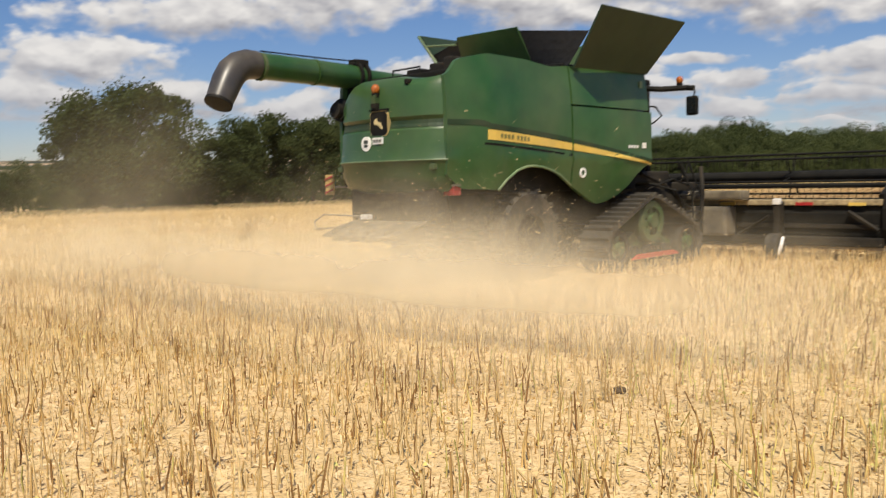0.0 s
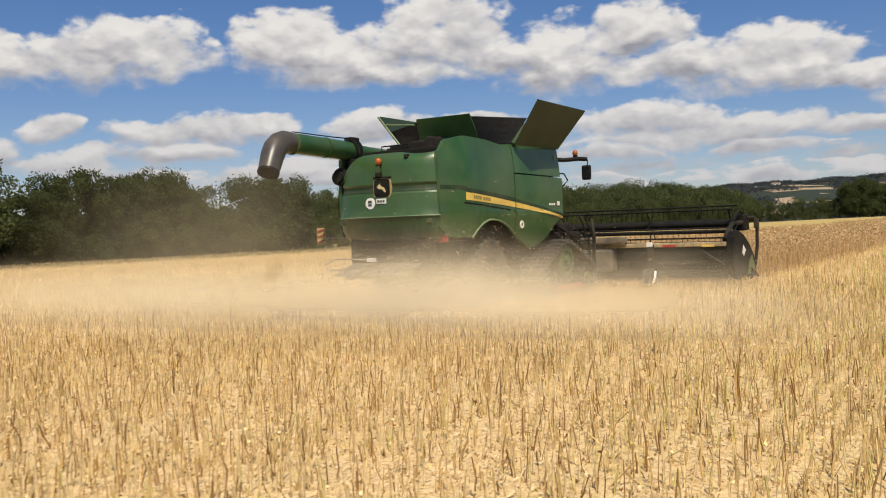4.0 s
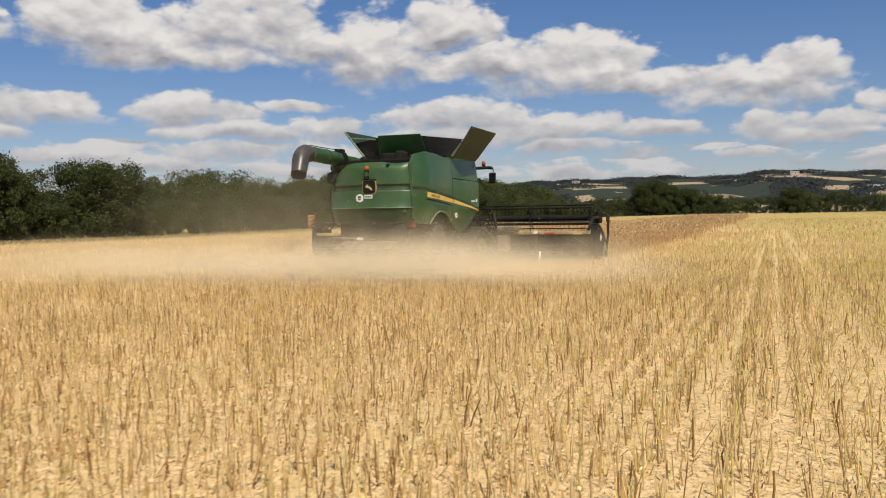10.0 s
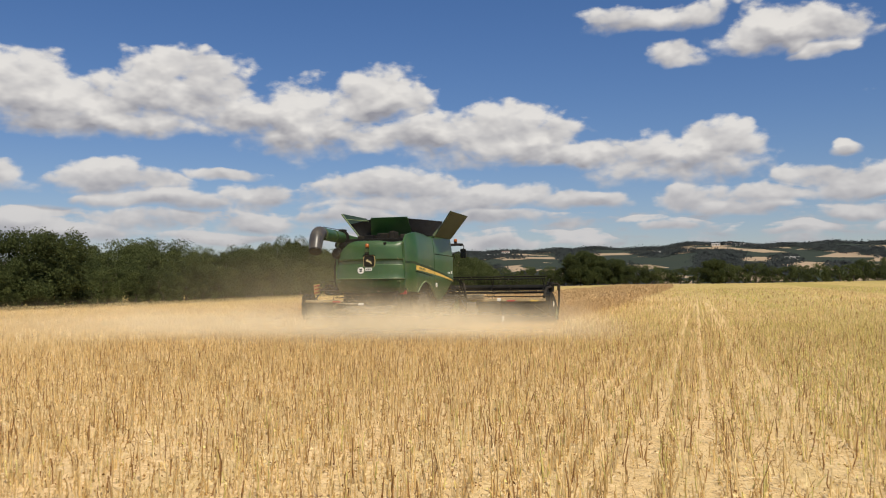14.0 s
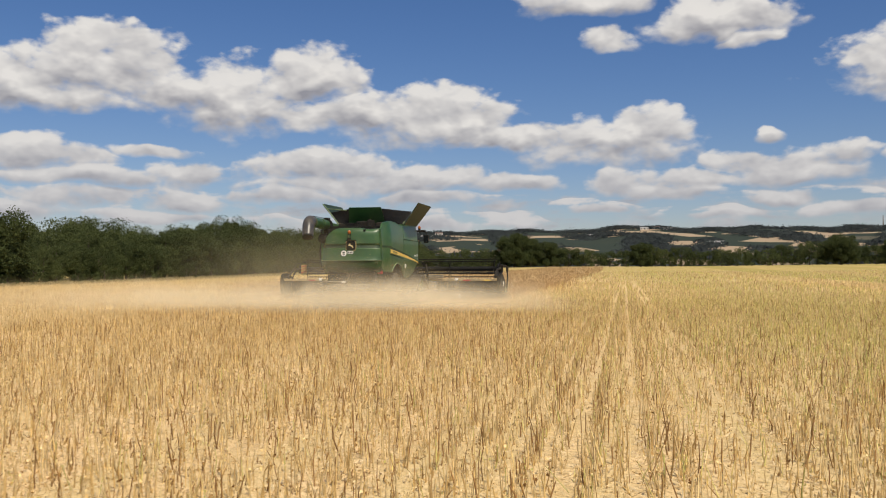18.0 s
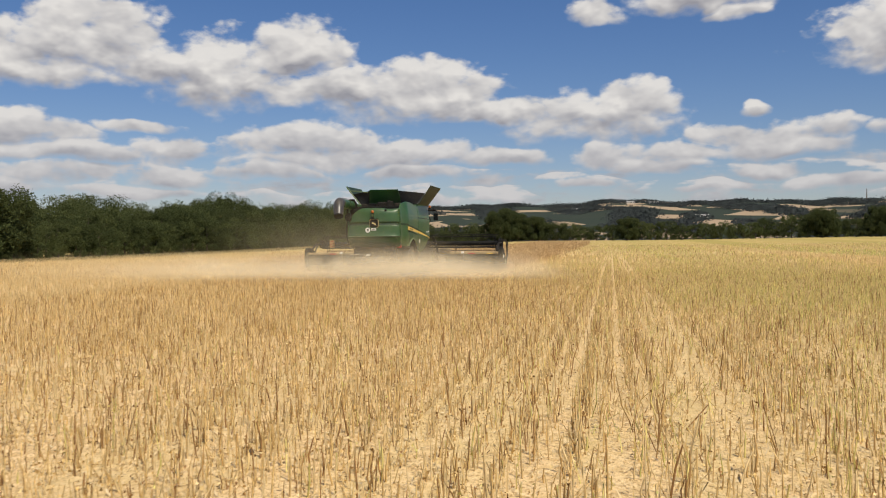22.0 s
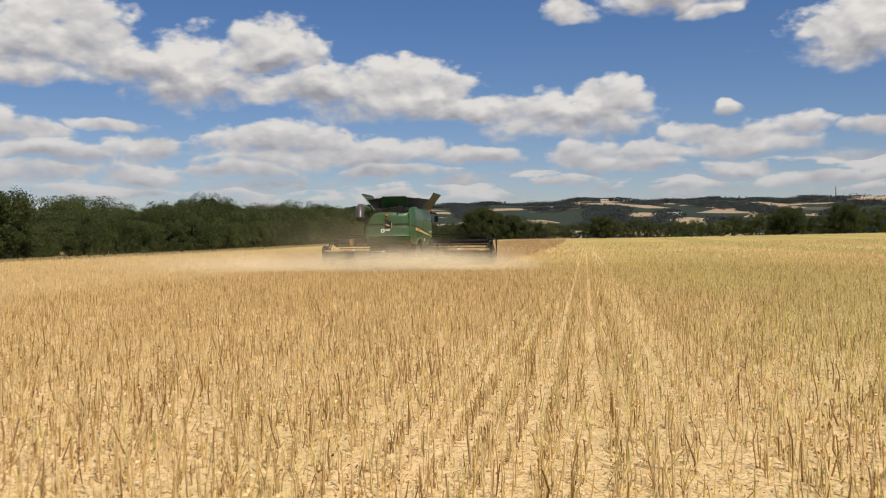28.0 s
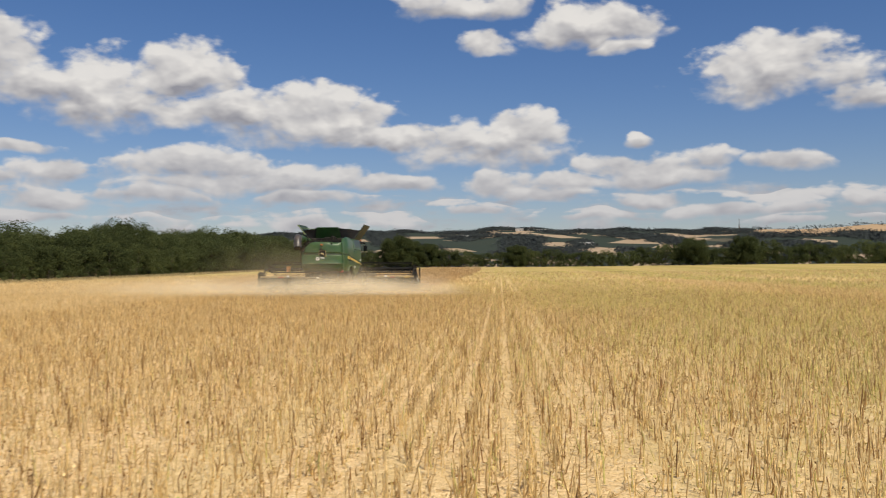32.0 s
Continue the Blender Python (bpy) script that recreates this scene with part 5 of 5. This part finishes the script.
for lo, hi, turn in ((XL + 0.15, -0.6, 1), (0.6, XR - 0.15, -1)):
    prev = None
    steps = int((hi - lo) / 0.04)
    for k in range(steps + 1):
        x = lo + (hi - lo) * k / steps
        a = turn * x * 2 * math.pi / 0.55
        pair = [flight.verts.new((x, 8.62 + q * math.cos(a), 0.58 + q * math.sin(a))) for q in (0.23, 0.34)]
        if prev:
            flight.faces.new((prev[0], prev[1], pair[1], pair[0]))
        prev = pair
part("auger_flight", flight, M_steel, header)
for s, x in ((1, XR), (-1, XL)):
    end = part("end_divider", slab([(7.72, 0.62), (7.86, 0.36), (8.3, 0.20), (9.2, 0.12), (9.75, 0.16), (10.0, 0.30), (10.02, 0.52), (9.8, 0.80), (9.35, 1.08), (8.8, 1.32), (8.3, 1.44), (7.95, 1.42), (7.76, 1.28), (7.70, 1.0)], x, x + s * 0.17), M_black, header, "black crop divider at the end of the header")
    part("divider_nose", pipe([(x + s * 0.07, 9.5, 0.36), (x + s * 0.07, 10.1, 0.28), (x + s * 0.07, 10.7, 0.16)], [0.15, 0.10, 0.03], 10), M_dusty_black, end)
    part("divider_decal", slab([(9.15, 0.30), (9.75, 0.24), (9.92, 0.46), (9.6, 0.78), (9.3, 0.62)], x + s * 0.171, x + s * 0.177), M_green, end)
    part("divider_mark", slab([(8.6, 0.86), (8.75, 0.78), (8.95, 0.92), (8.7, 1.06)], x + s * 0.171, x + s * 0.177), M_white, end)
    if s > 0:
        part("side_knife", pipe([(x + 0.14, 10.0, 0.36), (x + 0.2, 10.12, 1.0), (x + 0.2, 10.16, 1.66), (x + 0.12, 10.08, 1.78), (x - 0.02, 9.95, 1.76)], 0.045, 8), M_dusty_black, end, "upright side knife")
        part("knife_drive", bx(x + 0.13, x + 0.25, 10.04, 10.22, 1.48, 1.74, 0.03), M_dusty_black, end)
    arm = part("reel_arm", pipe([(x - s * 0.12, 8.0, 1.22), (x - s * 0.12, 8.8, 1.62), (x - s * 0.12, 10.35, 1.66)], 0.06, 8), M_dusty_black, header)
    part("reel_drive", bx(x - s * 0.3, x - s * 0.02, 9.8, 10.25, 1.42, 1.86, 0.05), M_black, arm)
    part("reel_ram", pipe([(x - s * 0.12, 8.2, 0.9), (x - s * 0.12, 9.2, 1.58)], 0.035, 8), M_black, arm)
    part("arm_hose", pipe([(x - s * 0.12, 8.9, 1.7), (x - s * 0.1, 9.5, 1.98), (x - s * 0.14, 10.0, 1.88)], 0.02, 6), M_black, arm)
REEL_Y, REEL_Z, REEL_R = 10.05, 1.62, 0.52
reel = part("reel", disc(XL + 0.3, XR - 0.3, REEL_Y, REEL_Z, 0.115, 16), M_black, header, "black pick-up reel tube with tined bats")
for k in range(6):
    a = radians(12 + 60 * k)
    y, z = REEL_Y + REEL_R * math.cos(a), REEL_Z + REEL_R * math.sin(a)
    bat = part("reel_bat", disc(XL + 0.32, XR - 0.32, y, z, 0.024, 8), M_black, reel)
    tines = bmesh.new()
    for i in range(int((XR - XL - 0.8) / 0.155)):
        x = XL + 0.42 + 0.155 * i
        tube(tines, [(x, y, z), (x, y - 0.03, z - 0.13), (x, y + 0.02, z - 0.25)], [0.010, 0.008, 0.005], 4)
    tagged(part("tine_row", tines, M_black, bat), kind="stuff")
for x in (XL + 0.45, -3.2, -0.55, 2.1, XR - 0.45):
    for k in range(6):
        a = radians(12 + 60 * k)
        part("reel_spider", pipe([(x, REEL_Y, REEL_Z), (x, REEL_Y + REEL_R * math.cos(a), REEL_Z + REEL_R * math.sin(a))], 0.018, 6), M_black, reel)
# fittings on the back of the header
part("red_reflector", bx(3.18, 3.52, 7.745, 7.76, 1.06, 1.12), M_red, header)
part("red_reflector", bx(-4.6, -4.26, 7.745, 7.76, 1.06, 1.12), M_red, header)
for x in (4.35, 1.75):
    part("yellow_sticker", bx(x - 0.16, x + 0.16, 7.745, 7.758, 1.055, 1.115), M_yellow, header)
for x in (2.9, -3.9):
    g = part("gauge_stand", bx(x - 0.06, x + 0.06, 7.5, 7.74, 0.3, 1.14, 0.02), M_dusty_black, header)
    part("marker_cap", bx(x - 0.07, x + 0.07, 7.48, 7.60, 1.08, 1.2, 0.02), M_white, g)
    part("gauge_wheel", disc(x - 0.12, x + 0.12, 7.45, 0.27, 0.25, 22, hole=0.12), M_rubber, g)
    part("wheel_guard", pipe([(x + 0.18, 7.42, 0.45), (x + 0.2, 7.3, 0.3), (x + 0.16, 7.28, 0.12)], 0.034, 8), M_white, g)
part("drive_cover", bx(0.95, 1.95, 7.3, 7.75, 0.45, 1.04, 0.06), M_grey, header, "dusty grey drive cover")
part("gearbox", bx(0.9, 2.25, 7.35, 7.74, 1.18, 1.36, 0.05), M_gearbox, header, "brown dust-caked gearbox housing")
# added black bar standing for the shadow on the crop behind the reel
part("guard_rail", pipe([(XL + 0.3, 9.45, 1.42), (XR - 0.3, 9.45, 1.42)], 0.055, 8), M_black, header)
part("drive_shaft", pipe([(1.1, 6.6, 0.8), (1.5, 7.5, 0.7)], 0.05, 10), M_black, header)
part("brace", pipe([(1.8, 7.74, 0.35), (2.65, 7.72, 0.85)], 0.025, 6), M_dusty_black, header)
part("brace", pipe([(4.2, 7.72, 0.95), (4.75, 7.72, 0.6)], 0.04, 6), M_dusty_black, header)
part("hose_bundle", pipe([(0.8, 7.3, 1.3), (1.1, 7.6, 1.36), (1.8, 7.7, 1.3), (2.2, 7.8, 1.2)], 0.035, 6), M_black, header)
part("centre_frame", bx(-0.95, 0.95, 7.72, 7.9, 1.1, 1.55, 0.03), M_dusty_black, header)
part("straw_heap", sheet([[(x, 7.75, 1.17), (x, 7.88, 1.20 + 0.05 * math.sin(x * 5)), (x, 8.0, 1.17)] for x in np.linspace(0.9, 2.1, 14)], (0, 0, -0.02)), M_chaff, header)


# ---- stubble ----
frng = np.random.default_rng(21)


def stems(x, y, height, radius, lean, r, kink=0.0):
    """Three-sided tapering straws, crooked at a joint where kink is given."""
    n = len(x)
    z = land(x, y)
    a = r.uniform(0, 6.28, n)
    tilt, way = np.abs(r.normal(0, lean, n)), r.uniform(0, 6.28, n)
    foot = np.stack([x, y, z - 0.02], -1)
    head = foot + np.stack([np.cos(way) * tilt * height, np.sin(way) * tilt * height, height * np.cos(tilt * 0.8)], -1)
    rings = [(foot, 1.0), (head, 0.72)]
    if kink:
        bend = r.normal(0, kink, (n, 2)) * height[:, None]
        knee = foot + (head - foot) * r.uniform(0.35, 0.7, n)[:, None]
        knee[:, :2] += bend
        rings.insert(1, (knee, 1.08))
    v = []
    for base, s in rings:
        for k in range(3):
            b = a + k * 2.0944
            v.append(base + np.stack([np.cos(b) * radius * s, np.sin(b) * radius * s, 0 * b], -1))
    v = np.stack(v, 1).reshape(-1, 3)
    q = np.array([[0, 1, 4, 3], [1, 2, 5, 4], [2, 0, 3, 5]])
    q = np.concatenate([q + 3 * i for i in range(len(rings) - 1)])
    f = (np.arange(n)[:, None, None] * (3 * len(rings)) + q[None]).reshape(-1, 4)
    return v, f


SWATH = 10.7
ROW = 0.25  # drill rows run with the machine


def sow(x0, x1, y0, y1, per_m2, rows=True, r=frng):
    n = int((x1 - x0) * (y1 - y0) * per_m2)
    x, y = r.uniform(x0, x1, n), r.uniform(y0, y1, n)
    if rows:
        x = np.round(x / ROW) * ROW + r.normal(0, 1, n) * np.where((x > 8.8) & (x < 14), 0.045, 0.09)
    return x, y


def open_ground(x, y):
    """False on the combine's own ground, in the standing crop, and on the two wheel tracks."""
    crop = (x > -11.5) & (x < 4.9) & (y > 9.0)
    tracks = (np.abs(x - 10.3) < 0.09) | (np.abs(x - 10.83) < 0.11) | (np.abs(x - 11.72) < 0.32)
    return ~crop & (~tracks | (frng.uniform(size=len(x)) < np.where(x > 11.2, 0.40, 0.32)))


def distance(x, y):
    return np.hypot(x - 10.8, np.maximum(0, np.maximum(y + 9, -56 - y)))


def thin(x, y, keep):
    return x[keep], y[keep]


bands = []
x, y = sow(-8, 31, -58, 12, 104)
beside = np.where((x > 10.94) & (x < 11.4), 0.5, 1.0)
keep = open_ground(x, y) & (distance(x, y) < 19) & (frng.uniform(size=len(x)) < beside * 0.74 + 0.6 * np.array([noise.noise((a * 0.9, b * 0.35, 0)) for a, b in zip(x, y)]))
bands.append((*thin(x, y, keep), 0.25, 0.0052, 0.12))
x = np.concatenate([c + frng.normal(0, w, k) for c, w, k in ((10.05, 0.05, 330), (10.56, 0.05, 330), (11.1, 0.06, 150), (11.27, 0.06, 130))])
y = frng.uniform(-52, 20, len(x))
bands.append((x, y, 0.33, 0.0058, 0.18))
x, y = sow(-1, 25, -55, 3, 62)
keep = open_ground(x, y) & (distance(x, y) < 12)
bands.append((*thin(x, y, keep), 0.11, 0.0046, 0.5))
x, y = sow(-8, 31, -58, 12, 2.2, rows=False)
keep = open_ground(x, y) & (distance(x, y) < 19)
bands.append((*thin(x, y, keep), 0.20, 0.0075, 0.5))
x, y = sow(-8, 31, -58, 12, 2.2, rows=False)
keep = open_ground(x, y) & (distance(x, y) < 19)
bands.append((*thin(x, y, keep), 0.31, 0.0060, 0.22))
x, y = sow(-26, 48, -66, 28, 30)
keep = open_ground(x, y) & (distance(x, y) >= 19) & (distance(x, y) < 36)
bands.append((*thin(x, y, keep), 0.27, 0.0080, 0.13))
x, y = sow(-62, 84, -80, 64, 7)
keep = open_ground(x, y) & (distance(x, y) >= 36) & (distance(x, y) < 72)
bands.append((*thin(x, y, keep), 0.31, 0.016, 0.12))
x, y = sow(-95, 140, -40, 190, 1.15, rows=False)
keep = open_ground(x, y) & (distance(x, y) >= 72)
bands.append((*thin(x, y, keep), 0.30, 0.04, 0.12))
vs, fs, ms, base = [], [], [], 0
for x, y, height, radius, lean in bands:
    h = height * frng.uniform(0.3, 1.3, len(x)) * (1 + 0.12 * (np.abs(x - 11.15) < 0.25))
    near = 0.0047 < radius < 0.008
    v, f = stems(x, y, h, radius * frng.uniform(0.55, 1.5, len(x)), lean, frng, 0.045 if near else 0.0)
    vs.append(v), fs.append(f + base)
    base += len(v)
    patchy = np.sin(x * 0.9 + 1.7 * np.sin(y * 0.13)) * np.sin(y * 0.21 + 0.6 * x)
    wild = np.where(x > 4.9, np.clip(0.50 + 0.22 * np.clip((x - 11) / 4, 0, 1) + 0.012 * np.clip(y + 34, -10, 30) + 0.28 * patchy, 0.1, 0.92), 0.08)
    wild *= 0.35 + 0.45 * smooth(-28, -6, y) * smooth(16, 12, x) * smooth(7, 9.5, x) + 0.65 * smooth(11.6, 16.0, x + 0.8 * np.sin(y * 0.31)) + 0.05 * smooth(8.6, 6.5, x)
    wild += 0.45 * smooth(1, 12, y) * smooth(5.2, 6.5, x) * smooth(0.9, 0.2, wild)
    wild *= 0.32 + 0.68 * np.maximum(smooth(8.8, 12.0, x), smooth(-14, 2, y) * smooth(5.5, 8.5, x))
    swath = np.sin(np.floor((x - 5.2) / SWATH) * 2.4 + 0.6)  # swaths cut before differ in regrowth
    wild *= np.where(x > 15.9, 0.85 + 0.65 * swath, 1.0)
    kind = (frng.uniform(size=len(x)) < wild).astype(int)
    mixed_in = frng.uniform(size=len(x))
    kind[mixed_in < (0.34 if radius < 0.007 else 0.52)] = 2
    kind[mixed_in > (0.90 if radius < 0.007 else 0.95)] = 3
    kind[:] = 3 if lean == 0.22 else kind
    kind[(x < -5.5) & (frng.uniform(size=len(x)) < 0.75)] = 2
    if radius > 0.01:  # far off, swaths cut on different days differ in tone
        tone = np.sin(0.085 * y + 0.05 * x + 1.4 * np.sin(0.021 * x)) + 0.5 * np.sin(0.23 * y - 0.04 * x)
        mixed_in = frng.uniform(size=len(x)) < 0.6
        kind[(x > 5.2) & (tone > 0.9) & mixed_in] = 2
        kind[(x > 15.9) & (swath < -0.4) & mixed_in] = 2
        edge = np.abs((x - 5.2) / SWATH - np.round((x - 5.2) / SWATH)) < 0.05
        kind[(x > 15.9) & edge] = 1
    ms.append(np.repeat(kind, 6 if near else 3))
    # pods, twigs and torn leaves still hanging on the stalks
    pick = frng.uniform(size=len(x)) < (0.75 if near else 1.0)
    m = pick.sum()
    c = np.stack([x[pick], y[pick], land(x[pick], y[pick]) + h[pick] * frng.uniform(0.1, 1.05, m)], -1)
    c[:, :2] += frng.normal(0, 2.5 * radius + 0.012, (m, 2))
    v, f = leaf_quads(c, 0.016 + 1.9 * radius, frng)
    vs.append(v), fs.append(f + base)
    base += len(v)
    ms.append(kind[pick])

# side twigs on some stalks, and stalks knocked over along the wheel tracks
n = 4200
x, y = frng.uniform(-2, 24, n), frng.uniform(-51, 6, n)
near_track = frng.uniform(size=n) < 0.35
x[near_track] = np.where(frng.uniform(size=near_track.sum()) < 0.3, 10.8, 11.5) + frng.normal(0, 0.3, near_track.sum())
v, f = stems(x, y, frng.uniform(0.10, 0.32, n), np.full(n, 0.0055), 0.75, frng)
vs.append(v), fs.append(f + base)
ms.append(np.repeat((frng.uniform(size=n) < 0.2).astype(int), 3))
tagged(raw_mesh("stubble", np.concatenate(vs), np.concatenate(fs), M_stem, np.concatenate(ms), (M_stem_green, M_stem_pale, M_stem_dark)), "upright and broken tan cut rape stalks in drill rows", "stubble", kind="stuff")

# chopped straw lying on the soil
n = 330000
x, y = frng.uniform(-6, 28, n), frng.uniform(-51.5, 8, n)
keep = frng.uniform(size=n) < np.clip(1.5 - distance(x, y) / 12, 0, 1)
x, y = x[keep], y[keep]
n = len(x)
a, l, w = frng.uniform(0, 6.28, n), 0.018 + 0.1 * frng.uniform(0, 1, n) ** 2.2, frng.uniform(0.004, 0.012, n)
c = np.stack([x, y, land(x, y) + frng.uniform(0.004, 0.03, n)], -1)
d = np.stack([np.cos(a), np.sin(a), frng.normal(0, 0.35, n)], -1) * (l / 2)[:, None]
s = np.stack([-np.sin(a), np.cos(a), frng.normal(0, 0.4, n)], -1) * (w / 2)[:, None]
v = np.stack([c - d - s, c + d - s, c + d + s, c - d + s], 1).reshape(-1, 3)
tagged(raw_mesh("chopped_straw", v, np.arange(4 * n).reshape(-1, 4), M_chaff), "pale chopped straw scattered over the soil", "straw", kind="stuff")

# the crop still standing ahead of the header
cx, cy = [], []
for x0, x1, y0, y1, k in ((-3, 4.9, 9.6, 22, 46), (-11, -3, 10.6, 22, 18), (1.5, 4.9, 22, 60, 26), (-11, 1.5, 22, 60, 6), (-11, 4.9, 60, 230, 1.6)):
    x, y = sow(x0, x1, y0, y1, k, rows=False)
    cx.append(x), cy.append(y)
cx, cy = np.concatenate(cx), np.concatenate(cy)
far = np.clip((cy - 12) / 60, 0, 1)
v, f = stems(cx, cy, frng.uniform(0.62, 1.0, len(cx)), 0.007 + 0.016 * far, 0.16, frng)
top = np.stack([cx, cy, land(cx, cy) + frng.uniform(0.5, 0.95, len(cx))], -1)
v2, f2 = leaf_quads(np.repeat(top, 8, axis=0) + frng.normal(size=(8 * len(cx), 3)) * (0.08, 0.08, 0.14), 0.036, frng)
wide = np.repeat(1 + 2.6 * far, 8)
mid = v2.reshape(-1, 4, 3).mean(1, keepdims=True)
v2 = (mid + (v2.reshape(-1, 4, 3) - mid) * wide[:, None, None]).reshape(-1, 3)
tagged(raw_mesh("standing_crop", np.concatenate([v, v2]), np.concatenate([f, f2 + len(v)]), M_crop), "ripe brown rape crop still standing in front of the header", "crop", kind="stuff")

# dark clods lying among the stubble


def clod(x, y, s, seed):
    ob = thing("clod", "dark earthy clod lying in the stubble", "clod", at=(x, y, 0))
    bm = bmesh.new()
    bmesh.ops.create_icosphere(bm, subdivisions=2, radius=s)
    for p in bm.verts:
        p.co *= 1 + 0.45 * noise.noise(p.co * (2.2 / s) + Vector((seed, 0, 0)))
        p.co.z = p.co.z * 0.75 + s * 0.45
    part("lump", bm, M_clod, ob)


for k, (x, y, s) in enumerate(((6.9, -3.9, 0.05), (8.2, -17.5, 0.04), (8.0, -34, 0.035))):
    clod(x, y, s, k * 3.1)

# ---- dust and chaff thrown out behind the chopper ----
drng = np.random.default_rng(5)


def specks(p, size, r):
    n = len(p)
    a, b = r.normal(size=(n, 3)), r.normal(size=(n, 3))
    a /= np.linalg.norm(a, axis=1)[:, None]
    b /= np.linalg.norm(b, axis=1)[:, None]
    s = (size * r.uniform(0.5, 1.5, n))[:, None]
    return np.stack([p, p + a * s, p + b * s], 1).reshape(-1, 3), np.arange(3 * n).reshape(-1, 3)


n = 230000
u = drng.uniform(0, 1, n) ** 0.8
ang = drng.normal(0.05, 0.95, n)
reach = 0.4 + 6.2 * u
px = 0.3 + np.sin(ang) * reach
py = -0.3 - np.cos(ang) * reach * 0.42 + drng.normal(0, 0.5, n)
lift = (1.15 - 0.95 * u) * np.abs(drng.normal(0, 0.62, n)) + 0.12
pts = np.stack([px, py, lift], -1)
m = 30000
drift = np.stack([drng.uniform(-12, 1.5, m), drng.uniform(-4, 6, m), np.abs(drng.normal(0, 0.7, m)) + 0.1], -1)
v, f = specks(np.concatenate([pts, drift]), 0.006, drng)
tagged(raw_mesh("dust", v, f, M_dust), "tan cloud of straw dust behind the chopper", "dust", kind="stuff")


def dust_veil(y0, x0, x1, high, thick):
    """One billowing curtain of airborne dust across the swath."""
    m = veil_material("dust_veil", thick, high, x0, x1)
    xs, zs = np.linspace(x0, x1, 60), np.linspace(0.0, high * 1.35, 14)
    v = []
    for z in zs:
        for x in xs:
            y = y0 + 0.03 * max(x - 1, 0) ** 2 + 0.12 * noise.noise((x * 0.3, z * 0.5, 1.0)) + 0.2 * z
            v.append((x, y, z))
    i, k = np.meshgrid(np.arange(13), np.arange(59), indexing="ij")
    f = np.stack([i * 60 + k, i * 60 + k + 1, (i + 1) * 60 + k + 1, (i + 1) * 60 + k], -1).reshape(-1, 4)
    ob = raw_mesh("dust_haze", v, f, m)
    for p in ob.data.polygons:
        p.use_smooth = True
    return tagged(ob, "soft tan haze of straw dust drifting over the stubble", "dust", kind="stuff")


dust_veil(-5.5, -15.0, 11.6, 1.3, 0.34)
dust_veil(-3.7, -16.0, 11.0, 1.65, 0.8)
dust_veil(-2.5, -1.5, 7.6, 2.2, 0.7)
dust_veil(-1.7, -16.0, 7.0, 1.5, 0.74)
# older dust still hanging over the swath behind, thinner and higher
dust_veil(-6.5, -22.0, 5.0, 1.6, 0.22)
dust_veil(-4.6, -7.0, 4.6, 4.0, 0.26)
n = 800
p = np.stack([drng.normal(1.0, 2.4, n), drng.normal(-0.9, 1.1, n), np.abs(drng.normal(0.7, 0.6, n)) + 0.2], -1)
d = drng.normal(size=(n, 3))
d *= (drng.uniform(0.015, 0.04, n) / np.linalg.norm(d, axis=1))[:, None]
v = np.stack([p - d, p + d, p + d * 0.2 + (0, 0, 0.008)], 1).reshape(-1, 3)
tagged(raw_mesh("flying_chaff", v, np.arange(3 * n).reshape(-1, 3), M_chaff), "pale bits of chaff thrown up behind the machine", "chaff", kind="stuff")
